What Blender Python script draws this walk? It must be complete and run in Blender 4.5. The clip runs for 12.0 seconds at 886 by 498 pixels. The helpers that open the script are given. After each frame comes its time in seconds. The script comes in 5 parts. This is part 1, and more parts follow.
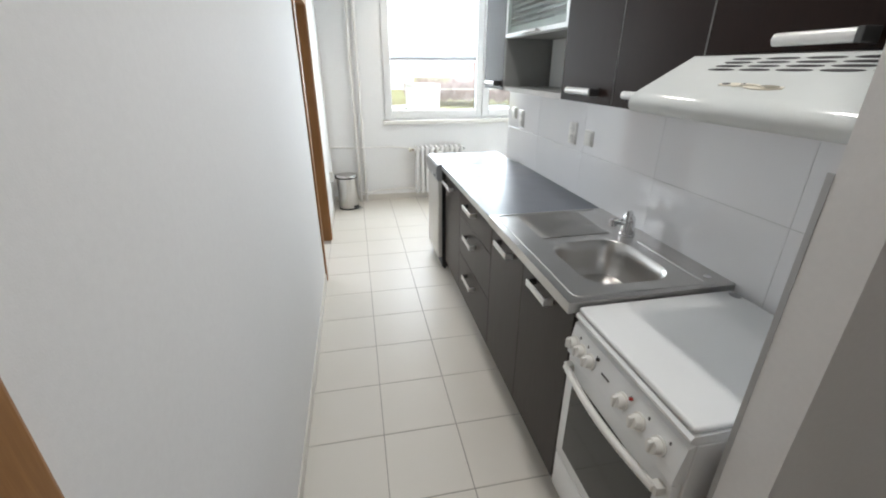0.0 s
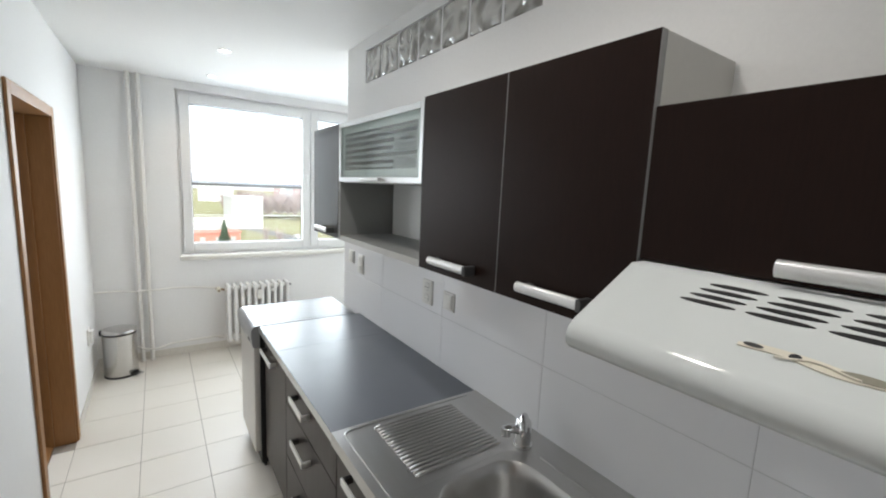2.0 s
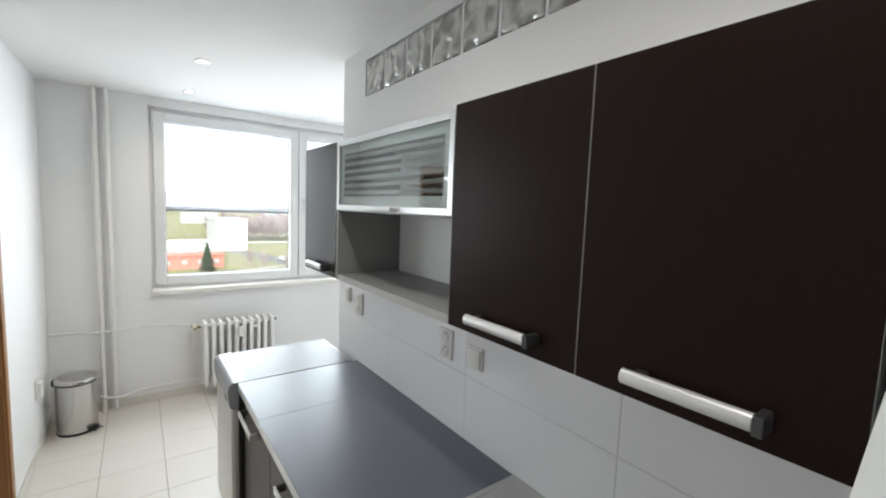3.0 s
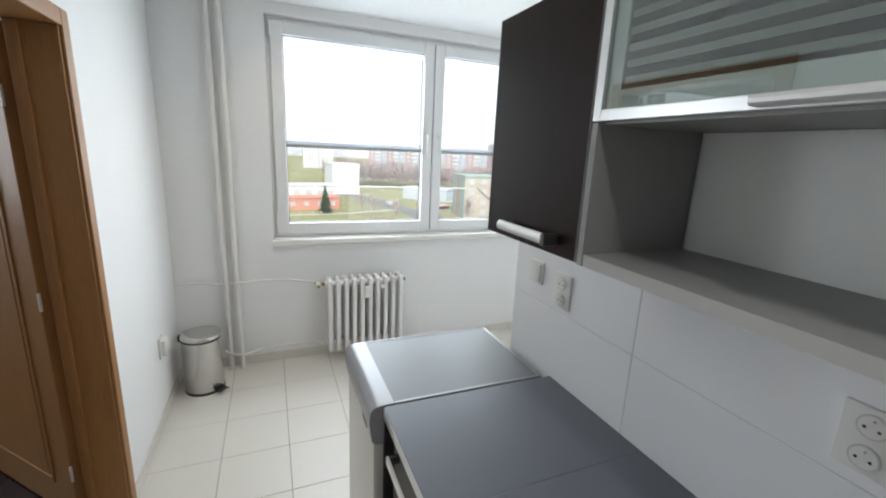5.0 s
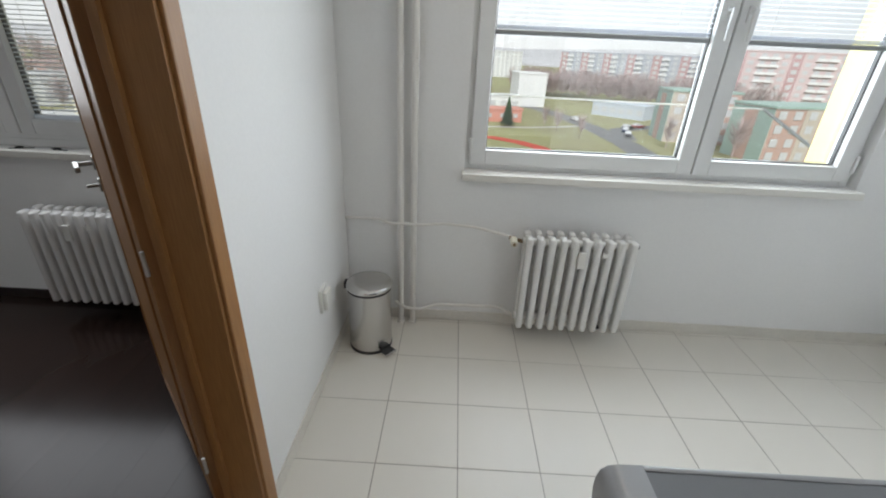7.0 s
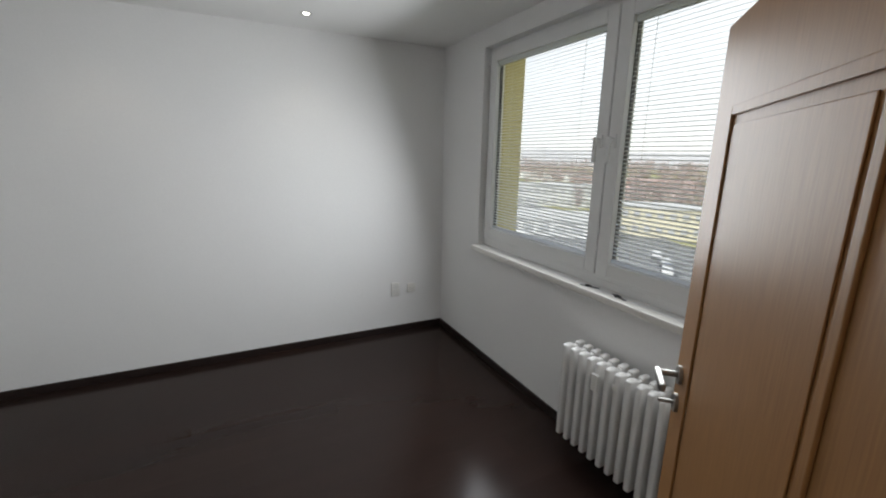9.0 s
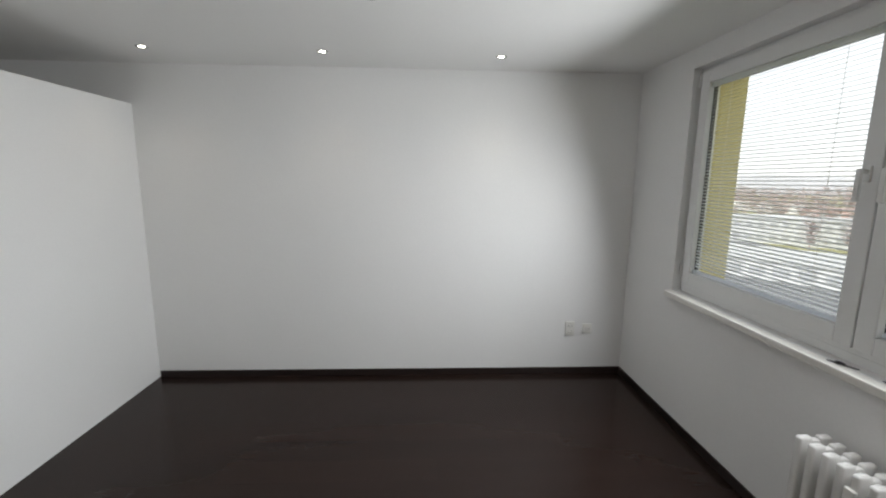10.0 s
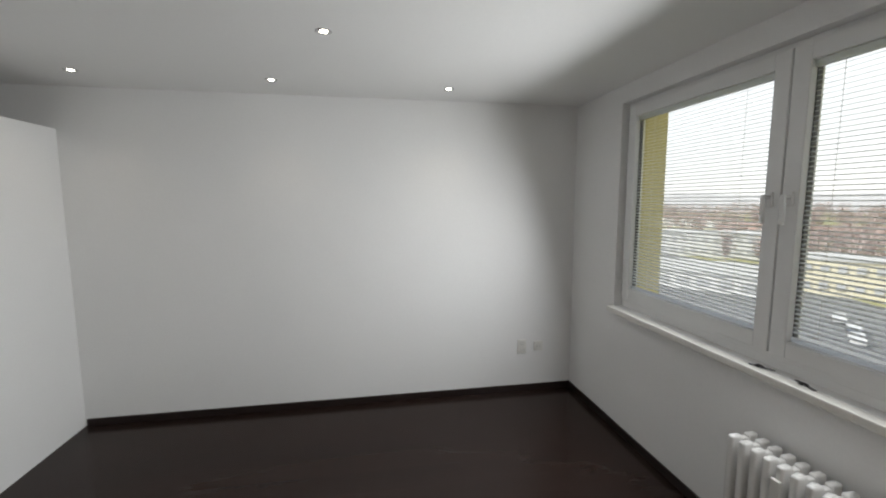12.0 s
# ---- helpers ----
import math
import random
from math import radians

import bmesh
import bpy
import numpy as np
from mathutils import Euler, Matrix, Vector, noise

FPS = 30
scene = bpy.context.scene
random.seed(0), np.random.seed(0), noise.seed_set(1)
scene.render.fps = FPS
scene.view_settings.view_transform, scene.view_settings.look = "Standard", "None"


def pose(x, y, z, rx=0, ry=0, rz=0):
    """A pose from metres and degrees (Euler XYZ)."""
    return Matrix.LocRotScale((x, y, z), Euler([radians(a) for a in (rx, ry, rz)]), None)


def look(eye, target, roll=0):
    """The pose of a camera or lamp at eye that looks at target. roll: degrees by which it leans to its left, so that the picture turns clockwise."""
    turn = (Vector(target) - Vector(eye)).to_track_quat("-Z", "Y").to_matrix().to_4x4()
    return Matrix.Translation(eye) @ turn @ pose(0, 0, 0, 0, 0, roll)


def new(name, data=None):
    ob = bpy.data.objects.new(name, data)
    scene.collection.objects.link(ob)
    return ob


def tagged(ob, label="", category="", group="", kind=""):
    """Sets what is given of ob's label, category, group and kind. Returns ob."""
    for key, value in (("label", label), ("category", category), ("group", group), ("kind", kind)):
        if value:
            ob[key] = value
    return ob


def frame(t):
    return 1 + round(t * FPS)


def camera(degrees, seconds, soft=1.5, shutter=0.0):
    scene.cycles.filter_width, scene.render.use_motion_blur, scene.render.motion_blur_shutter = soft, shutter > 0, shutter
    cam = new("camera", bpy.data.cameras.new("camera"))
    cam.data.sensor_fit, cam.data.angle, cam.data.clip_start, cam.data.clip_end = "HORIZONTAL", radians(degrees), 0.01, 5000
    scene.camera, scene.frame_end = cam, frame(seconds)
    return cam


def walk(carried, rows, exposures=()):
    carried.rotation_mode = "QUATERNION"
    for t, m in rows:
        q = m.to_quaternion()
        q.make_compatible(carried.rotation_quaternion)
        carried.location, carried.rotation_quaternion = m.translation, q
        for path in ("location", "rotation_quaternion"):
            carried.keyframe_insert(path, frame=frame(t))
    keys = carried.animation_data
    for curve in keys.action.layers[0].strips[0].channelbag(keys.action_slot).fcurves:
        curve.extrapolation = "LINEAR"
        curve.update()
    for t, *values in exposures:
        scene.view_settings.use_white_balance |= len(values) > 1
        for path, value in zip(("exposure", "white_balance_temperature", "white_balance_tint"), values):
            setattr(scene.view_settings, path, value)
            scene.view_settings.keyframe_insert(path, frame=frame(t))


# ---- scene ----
cam = camera(93.5, 12.0, soft=2.0)
PATH = [
    (0, (0.186, 0.049, 1.547), (0.549, 1.846, 0.747), 0.0),
    (0.5, (0.239, 0.261, 1.541), (0.822, 2.018, 0.783), 1.6),
    (1, (0.307, 0.386, 1.579), (1.105, 2.111, 0.956), 2.5),
    (1.5, (0.345, 0.526, 1.634), (1.333, 2.207, 1.189), 2.8),
    (2, (0.351, 0.666, 1.69), (1.473, 2.297, 1.406), 2.6),
    (2.5, (0.393, 0.835, 1.714), (1.574, 2.438, 1.525), 2.35),
    (2.7, (0.427, 0.911, 1.724), (1.612, 2.514, 1.544), 2.2),
    (4.3, (0.450, 1.652, 1.669), (1.417, 3.368, 1.331), 1.7),
    (4.5, (0.490, 1.762, 1.659), (1.398, 3.505, 1.286), 1.6),
    (5, (0.508, 2.018, 1.633), (1.259, 3.816, 1.182), 2.6),
    (5.5, (0.458, 2.306, 1.592), (1.071, 4.105, 0.969), 2.9),
    (6, (0.477, 2.542, 1.534), (1.012, 4.271, 0.683), 3.2),
    (6.3, (0.511, 2.703, 1.499), (0.949, 4.429, 0.588), 3.6),
    (6.5, (0.515, 2.808, 1.492), (0.859, 4.551, 0.574), 3.8),
    (7, (0.46, 3.036, 1.539), (0.428, 4.842, 0.681), 2.6),
    (7.5, (0.289, 3.208, 1.552), (-0.236, 5.011, 0.864), 1.8),
    (7.7, (0.208, 3.301, 1.576), (-0.526, 5.041, 0.918), 1.7),
    (9.3, (-0.272, 3.475, 1.69), (-2.136, 4.084, 1.295), 1.0),
    (9.5, (-0.281, 3.473, 1.692), (-2.196, 3.915, 1.322), 0.9),
    (10, (-0.296, 3.451, 1.729), (-2.267, 3.539, 1.404), 0.6),
    (10.5, (-0.295, 3.451, 1.71), (-2.274, 3.325, 1.448), 0.6),
    (11, (-0.294, 3.44, 1.737), (-2.278, 3.32, 1.512), 0.4),
    (11.5, (-0.28, 3.413, 1.767), (-2.268, 3.479, 1.552), 0.2),
    (12, (-0.257, 3.394, 1.764), (-2.215, 3.734, 1.539), -0.1),
]
EXPOSURES = [(0.0, 1.82, 6350, 10), (0.5, 1.63, 6250, 10), (1.0, 1.62, 6350, 10), (2.5, 1.5, 6400, 10), (4.5, 1.3, 6300, 10), (5.0, 1.18, 6300, 10), (5.5, 1.1, 6250, 10), (6.5, 0.98, 6450, 10),
             (7.0, 0.73, 6350, 10), (7.7, 0.7, 6250, 10), (9.3, 1.24, 6500, 10), (11.0, 1.33, 6550, 10), (12.0, 1.2, 6600, 10)]
walk(cam, [(t, look(eye, target, roll)) for t, eye, target, roll in PATH], EXPOSURES)


# ---- world and light ----
world = bpy.data.worlds.new("overcast")
scene.world = world
world.use_nodes = True
wn, wl = world.node_tree.nodes, world.node_tree.links
sky = wn.new("ShaderNodeTexSky")
sky.sky_type, sky.sun_disc = "NISHITA", False
sky.sun_elevation, sky.sun_rotation = radians(38), radians(-14)
sky.air_density, sky.dust_density, sky.ozone_density = 1.0, 1.0, 1.0
pale = wn.new("ShaderNodeHueSaturation")
pale.inputs["Saturation"].default_value = 0.25
wl.new(sky.outputs[0], pale.inputs["Color"])
cloud = wn.new("ShaderNodeMix")
cloud.data_type = "RGBA"
cloud.inputs["Factor"].default_value = 0.7
cloud.inputs["B"].default_value = (5.6, 5.7, 5.9, 1)
wl.new(pale.outputs[0], cloud.inputs["A"])
wl.new(cloud.outputs["Result"], wn["Background"].inputs["Color"])
wn["Background"].inputs["Strength"].default_value = 0.09

sun_data = bpy.data.lights.new("sun", "SUN")
sun_data.energy, sun_data.angle, sun_data.color = 2.3, radians(20), (1.0, 0.96, 0.9)
sun = new("sun", sun_data)
sun.matrix_world = look((0, 0, 30), (4, 16, 17))


def window_light(name, x0, x1, z0, z1, watts, color, y=5.63, drop=2.0, spread=170):
    """The sky's light in a window's opening."""
    data = bpy.data.lights.new(name, "AREA")
    data.shape, data.size, data.size_y, data.energy, data.color = "RECTANGLE", x1 - x0, z1 - z0, watts, color
    data.spread = radians(spread)
    ob = new(name, data)
    ob.matrix_world = look(((x0 + x1) / 2, y, (z0 + z1) / 2), ((x0 + x1) / 2, y - 5.2 * math.copysign(1, y), (z0 + z1) / 2 - drop))
    return ob


window_light("sky_in_kitchen_window", 0.60, 2.50, 1.04, 2.40, 36, (0.87, 0.94, 1.0), 5.67, 1.2)
window_light("sky_in_room_window", -3.08, -1.08, 1.16, 2.12, 17.5, (0.92, 0.955, 0.985), 5.115, 1.5, 164)


# ---- materials ----
def mat(name, color, rough=0.5, metal=0.0, grain=0.0, grain_scale=40.0, stain=0.0, stain_scale=2.0, bump=0.0,
        bump_scale=200.0, stretch=(1, 1, 1), per_piece=0.0, coat=0.0, dark=None, rough_var=0.0, relief=0.002, spec=0.5):
    """A principled surface with grain, larger stains and fine relief, at real-world size."""
    m = bpy.data.materials.new(name)
    m.use_nodes = True
    n, l = m.node_tree.nodes, m.node_tree.links
    b = n["Principled BSDF"]
    b.inputs["Roughness"].default_value, b.inputs["Metallic"].default_value = rough, metal
    b.inputs["Specular IOR Level"].default_value = spec
    b.inputs["Coat Weight"].default_value, b.inputs["Coat Roughness"].default_value = coat, 0.08
    where = n.new("ShaderNodeTexCoord").outputs["Object"]
    geo = n.new("ShaderNodeNewGeometry").outputs["Position"]
    mapping = n.new("ShaderNodeMapping")
    mapping.inputs["Scale"].default_value = stretch
    l.new(geo, mapping.inputs["Vector"])

    def noise_at(scale, detail=4.0):
        t = n.new("ShaderNodeTexNoise")
        t.inputs["Scale"].default_value, t.inputs["Detail"].default_value = scale, detail
        l.new(mapping.outputs[0], t.inputs["Vector"])
        return t.outputs["Fac"]

    def mixed(fac, a, c, amount):
        mx = n.new("ShaderNodeMix")
        mx.data_type = "RGBA"
        r = n.new("ShaderNodeMapRange")
        r.inputs["From Min"].default_value, r.inputs["From Max"].default_value = 0.3, 0.7
        r.inputs["To Min"].default_value, r.inputs["To Max"].default_value = 0.0, amount
        l.new(fac, r.inputs["Value"])
        l.new(r.outputs[0], mx.inputs["Factor"])
        if isinstance(a, tuple):
            mx.inputs["A"].default_value = a
        else:
            l.new(a, mx.inputs["A"])
        mx.inputs["B"].default_value = c
        return mx.outputs["Result"]

    col = (*color, 1)
    low = (*(dark or tuple(v * 0.55 for v in color)), 1)
    if grain:
        col = mixed(noise_at(grain_scale, 6), col, low, grain)
    if stain:
        col = mixed(noise_at(stain_scale, 3), col, low, stain)
    if per_piece:
        info = n.new("ShaderNodeObjectInfo")
        mx = n.new("ShaderNodeMix")
        mx.data_type = "RGBA"
        s = n.new("ShaderNodeMath")
        s.operation = "MULTIPLY"
        s.inputs[1].default_value = per_piece
        l.new(info.outputs["Random"], s.inputs[0])
        l.new(s.outputs[0], mx.inputs["Factor"])
        if isinstance(col, tuple):
            mx.inputs["A"].default_value = col
        else:
            l.new(col, mx.inputs["A"])
        mx.inputs["B"].default_value = low
        col = mx.outputs["Result"]
    if isinstance(col, tuple):
        b.inputs["Base Color"].default_value = col
    else:
        l.new(col, b.inputs["Base Color"])
    if rough_var:
        r = n.new("ShaderNodeMapRange")
        r.inputs["To Min"].default_value, r.inputs["To Max"].default_value = rough - rough_var, rough + rough_var
        l.new(noise_at(stain_scale * 3, 5), r.inputs["Value"])
        l.new(r.outputs[0], b.inputs["Roughness"])
    if bump:
        bp = n.new("ShaderNodeBump")
        bp.inputs["Strength"].default_value, bp.inputs["Distance"].default_value = bump, relief
        l.new(noise_at(bump_scale, 3), bp.inputs["Height"])
        l.new(bp.outputs[0], b.inputs["Normal"])
    return m


def glass(name, color=(1, 1, 1), rough=0.0, ripple=0.0, ripple_scale=20.0, thin=True, mirror=0.075):
    m = bpy.data.materials.new(name)
    m.use_nodes = True
    n, l = m.node_tree.nodes, m.node_tree.links
    n.remove(n["Principled BSDF"])
    out = n["Material Output"]
    gloss = n.new("ShaderNodeBsdfGlossy")
    gloss.inputs["Roughness"].default_value = max(rough, 0.01)
    if thin:
        clear = n.new("ShaderNodeBsdfTransparent")
    else:
        clear = n.new("ShaderNodeBsdfRefraction")
        clear.inputs["IOR"].default_value, clear.inputs["Roughness"].default_value = 1.3, rough
    clear.inputs["Color"].default_value = (*color, 1)
    f = n.new("ShaderNodeLayerWeight")
    f.inputs["Blend"].default_value = 0.5
    power = n.new("ShaderNodeMath")
    power.operation, power.inputs[1].default_value = "POWER", 5.0
    l.new(f.outputs["Facing"], power.inputs[0])
    floor_at = n.new("ShaderNodeMath")
    floor_at.operation, floor_at.inputs[1].default_value, floor_at.inputs[2].default_value = "MULTIPLY_ADD", 0.99 - mirror, mirror
    l.new(power.outputs[0], floor_at.inputs[0])
    mx = n.new("ShaderNodeMixShader")
    l.new(floor_at.outputs[0], mx.inputs[0])
    l.new(clear.outputs[0], mx.inputs[1])
    l.new(gloss.outputs[0], mx.inputs[2])
    l.new(mx.outputs[0], out.inputs["Surface"])
    if ripple:
        t = n.new("ShaderNodeTexNoise")
        t.inputs["Scale"].default_value, t.inputs["Distortion"].default_value = ripple_scale, 1.5
        l.new(n.new("ShaderNodeNewGeometry").outputs["Position"], t.inputs["Vector"])
        bp = n.new("ShaderNodeBump")
        bp.inputs["Strength"].default_value, bp.inputs["Distance"].default_value = ripple, 0.02
        l.new(t.outputs["Fac"], bp.inputs["Height"])
        for s in (gloss, clear):
            if "Normal" in s.inputs:
                l.new(bp.outputs[0], s.inputs["Normal"])
    return m


def glow(name, color, strength):
    m = bpy.data.materials.new(name)
    m.use_nodes = True
    b = m.node_tree.nodes["Principled BSDF"]
    b.inputs["Emission Color"].default_value, b.inputs["Emission Strength"].default_value = (*color, 1), strength
    return m


PAINT = mat("white_wall_paint", (0.86, 0.855, 0.845), 0.85, grain=0.06, grain_scale=90, stain=0.05, stain_scale=1.3, bump=0.12, bump_scale=340)
CEIL = mat("ceiling_paint", (0.86, 0.855, 0.84), 0.9, grain=0.04, grain_scale=70, stain=0.04, stain_scale=1.0, bump=0.15, bump_scale=300)
TILE = mat("cream_floor_tile", (0.75, 0.715, 0.65), 0.40, grain=0.02, grain_scale=30, stain=0.05, stain_scale=4, bump=0.05, bump_scale=90, per_piece=0.07, dark=(0.58, 0.53, 0.46), rough_var=0.05)
GROUT = mat("grey_grout", (0.36, 0.32, 0.28), 0.9, grain=0.3, grain_scale=150)
SKIRT = mat("cream_skirting_tile", (0.75, 0.715, 0.65), 0.35, grain=0.15, grain_scale=50, stain=0.15, stain_scale=5)
WTILE = mat("white_glossy_wall_tile", (0.90, 0.90, 0.91), 0.08, grain=0.02, grain_scale=8, bump=0.04, bump_scale=9, per_piece=0.03, spec=0.9)
WGROUT = mat("pale_grout", (0.58, 0.58, 0.57), 0.9, grain=0.15, grain_scale=100)
WENGE = mat("wenge_laminate", (0.0165, 0.0080, 0.0057), 0.38, grain=0.4, grain_scale=30, stain=0.15, stain_scale=4, stretch=(8, 8, 0.6), bump=0.06, bump_scale=80, dark=(0.0065, 0.0034, 0.0027), rough_var=0.05, spec=0.13)
BASEFRONT = mat("taupe_brown_front", (0.034, 0.026, 0.0225), 0.38, grain=0.3, grain_scale=30, stain=0.15, stain_scale=4, stretch=(8, 8, 0.6), bump=0.05, bump_scale=80, dark=(0.022, 0.017, 0.0145), rough_var=0.05, spec=0.25)
CARCASS = mat("grey_carcass_board", (0.45, 0.445, 0.42), 0.45, grain=0.06, grain_scale=60, stain=0.06, stain_scale=3)
CARCASS_DARK = mat("dark_grey_board", (0.30, 0.31, 0.30), 0.5, grain=0.08, grain_scale=60)
ALU = mat("satin_aluminium", (0.68, 0.70, 0.70), 0.32, 0.85, grain=0.12, grain_scale=40, stretch=(1, 0.1, 4))
NICKEL = mat("satin_nickel", (0.80, 0.80, 0.79), 0.34, 0.6, grain=0.1, grain_scale=60)
WORN = mat("worn_dark_nickel", (0.34, 0.33, 0.31), 0.42, 1.0, grain=0.2, grain_scale=60)
CAP = mat("dark_nickel_cap", (0.10, 0.10, 0.10), 0.35, 0.7)
CHROME = mat("chrome", (0.70, 0.70, 0.70), 0.07, 1.0, grain=0.05, grain_scale=30)
EDGEBAND = mat("grey_edge_band", (0.23, 0.23, 0.225), 0.5, grain=0.1, grain_scale=60)
GREYBOARD = mat("mid_grey_board", (0.29, 0.295, 0.285), 0.45, grain=0.08, grain_scale=60, stain=0.06, stain_scale=3)
NICHE = mat("pale_back_board", (0.85, 0.86, 0.84), 0.4, grain=0.05, grain_scale=50, stain=0.05, stain_scale=4)
TRIM = mat("aluminium_tile_trim", (0.45, 0.45, 0.45), 0.42, 0.5, grain=0.1, grain_scale=50)
STEEL = mat("brushed_steel", (0.55, 0.545, 0.535), 0.30, 1.0, grain=0.12, grain_scale=55, stain=0.12, stain_scale=7, stretch=(9, 0.6, 1), bump=0.05, bump_scale=120, rough_var=0.05, dark=(0.45, 0.43, 0.40))
BINSTEEL = mat("brushed_bin_steel", (0.62, 0.61, 0.595), 0.22, 1.0, grain=0.25, grain_scale=60, stretch=(12, 12, 0.4), rough_var=0.05)
WORKTOP = mat("grey_worktop_laminate", (0.13, 0.14, 0.165), 0.34, grain=0.25, grain_scale=350, stain=0.12, stain_scale=3, bump=0.05, bump_scale=300, rough_var=0.06)
ENAMEL = mat("white_enamel", (0.87, 0.885, 0.885), 0.16, grain=0.02, grain_scale=12, stain=0.04, stain_scale=5, coat=0.3)
HOODMAT = mat("off_white_hood_enamel", (0.66, 0.69, 0.68), 0.13, grain=0.03, grain_scale=12, stain=0.05, stain_scale=6)
IVORY = mat("yellowed_ivory_plastic", (0.72, 0.68, 0.57), 0.4, grain=0.1, grain_scale=60)
# Darker copy of the white plastic: a recess's grey shading as colour.
WELL = mat("shaded_white_plastic", (0.60, 0.59, 0.56), 0.4, grain=0.03, grain_scale=80)
PLASTIC = mat("white_plastic", (0.78, 0.77, 0.73), 0.3, grain=0.03, grain_scale=80)
BLACK = mat("black_plastic", (0.012, 0.012, 0.013), 0.45, grain=0.2, grain_scale=70)
OVENGLASS = mat("dark_oven_glass", (0.03, 0.032, 0.03), 0.08, grain=0.1, grain_scale=20)
DWTOP = mat("grey_dishwasher_top", (0.165, 0.17, 0.18), 0.40, grain=0.12, grain_scale=400, bump=0.08, bump_scale=500, rough_var=0.05, spec=0.4)
SILVER = mat("silver_grey_plastic", (0.33, 0.335, 0.345), 0.33, 0.3, grain=0.08, grain_scale=300)
DWDOOR = mat("silver_white_door", (0.62, 0.60, 0.57), 0.35, 0.3, grain=0.05, grain_scale=120)
RADPAINT = mat("white_radiator_enamel", (0.80, 0.79, 0.77), 0.25, grain=0.05, grain_scale=40, stain=0.1, stain_scale=9, bump=0.15, bump_scale=60)
PIPE = mat("white_painted_pipe", (0.80, 0.78, 0.74), 0.4, grain=0.06, grain_scale=40, bump=0.1, bump_scale=60)
BRASS = mat("tarnished_brass", (0.25, 0.17, 0.09), 0.4, 0.8, grain=0.4, grain_scale=80)
PVC = mat("white_pvc_frame", (0.80, 0.80, 0.79), 0.28, grain=0.03, grain_scale=30, stain=0.03, stain_scale=4)
GASKET = mat("grey_gasket", (0.10, 0.10, 0.10), 0.6, grain=0.1, grain_scale=80)
SILL = mat("cream_window_sill", (0.78, 0.76, 0.71), 0.35, grain=0.04, grain_scale=50)
SLAT = mat("white_blind_slat", (0.76, 0.78, 0.81), 0.4, grain=0.03, grain_scale=60)
sn, sl = SLAT.node_tree.nodes, SLAT.node_tree.links
through_light, slat_mix = sn.new("ShaderNodeBsdfTranslucent"), sn.new("ShaderNodeMixShader")
through_light.inputs["Color"].default_value, slat_mix.inputs[0].default_value = (0.86, 0.88, 0.91, 1), 0.75
sl.new(sn["Principled BSDF"].outputs[0], slat_mix.inputs[1])
sl.new(through_light.outputs[0], slat_mix.inputs[2])
sl.new(slat_mix.outputs[0], sn["Material Output"].inputs["Surface"])
RAIL = mat("grey_blind_rail", (0.30, 0.31, 0.31), 0.4, 0.3, grain=0.1, grain_scale=60)
YELLOW = mat("yellow_facade_render", (0.64, 0.56, 0.27), 0.9, grain=0.15, grain_scale=120, stain=0.1, stain_scale=2, bump=0.3, bump_scale=250)
BEECH = mat("beech_veneer", (0.37, 0.185, 0.064), 0.48, grain=0.55, grain_scale=26, stain=0.2, stain_scale=3, stretch=(9, 9, 0.5), bump=0.08, bump_scale=90, dark=(0.23, 0.103, 0.034))
LAMINATE = mat("dark_wenge_floor", (0.026, 0.0148, 0.0118), 0.19, grain=0.12, grain_scale=22, stain=0.2, stain_scale=1.6, stretch=(5, 0.5, 1), bump=0.008, bump_scale=40, per_piece=0.3, dark=(0.012, 0.008, 0.007), rough_var=0.04, spec=0.2)
DARKSKIRT = mat("dark_wenge_skirting", (0.022, 0.014, 0.012), 0.35, grain=0.5, grain_scale=30, stretch=(3, 3, 9))
BEIGE = mat("beige_bathroom_wall", (0.60, 0.50, 0.44), 0.5, grain=0.1, grain_scale=20)
PANE = glass("window_glass", (0.97, 0.985, 0.98))
CABGLASS = glass("green_cabinet_glass", (0.84, 0.88, 0.865), mirror=0.12)
FROST = mat("frosted_glass_band", (0.50, 0.54, 0.53), 0.3, grain=0.04, grain_scale=30)
STRIPE = mat("grey_green_glass_stripe", (0.17, 0.19, 0.175), 0.4, grain=0.04, grain_scale=30)
BLOCKGLASS = mat("wavy_glass_block", (0.46, 0.45, 0.43), 0.06, coat=0.4)
gn, gl = BLOCKGLASS.node_tree.nodes, BLOCKGLASS.node_tree.links
swirl = gn.new("ShaderNodeTexWave")
swirl.inputs["Scale"].default_value, swirl.inputs["Distortion"].default_value, swirl.inputs["Detail"].default_value, swirl.inputs["Detail Scale"].default_value = 7.0, 8.0, 1.5, 1.4
gl.new(gn.new("ShaderNodeNewGeometry").outputs["Position"], swirl.inputs["Vector"])
tones = gn.new("ShaderNodeValToRGB")
tones.color_ramp.elements[0].position, tones.color_ramp.elements[0].color = 0.05, (0.27, 0.26, 0.24, 1)
tones.color_ramp.elements[1].position, tones.color_ramp.elements[1].color = 0.95, (0.55, 0.545, 0.52, 1)
gl.new(swirl.outputs["Fac"], tones.inputs["Fac"])
gl.new(tones.outputs["Color"], gn["Principled BSDF"].inputs["Base Color"])
wavy = gn.new("ShaderNodeBump")
wavy.inputs["Strength"].default_value, wavy.inputs["Distance"].default_value = 0.8, 0.02
gl.new(swirl.outputs["Fac"], wavy.inputs["Height"])
gl.new(wavy.outputs[0], gn["Principled BSDF"].inputs["Normal"])
LAMP = glow("spot_bulb", (1.0, 0.93, 0.8), 6.0)
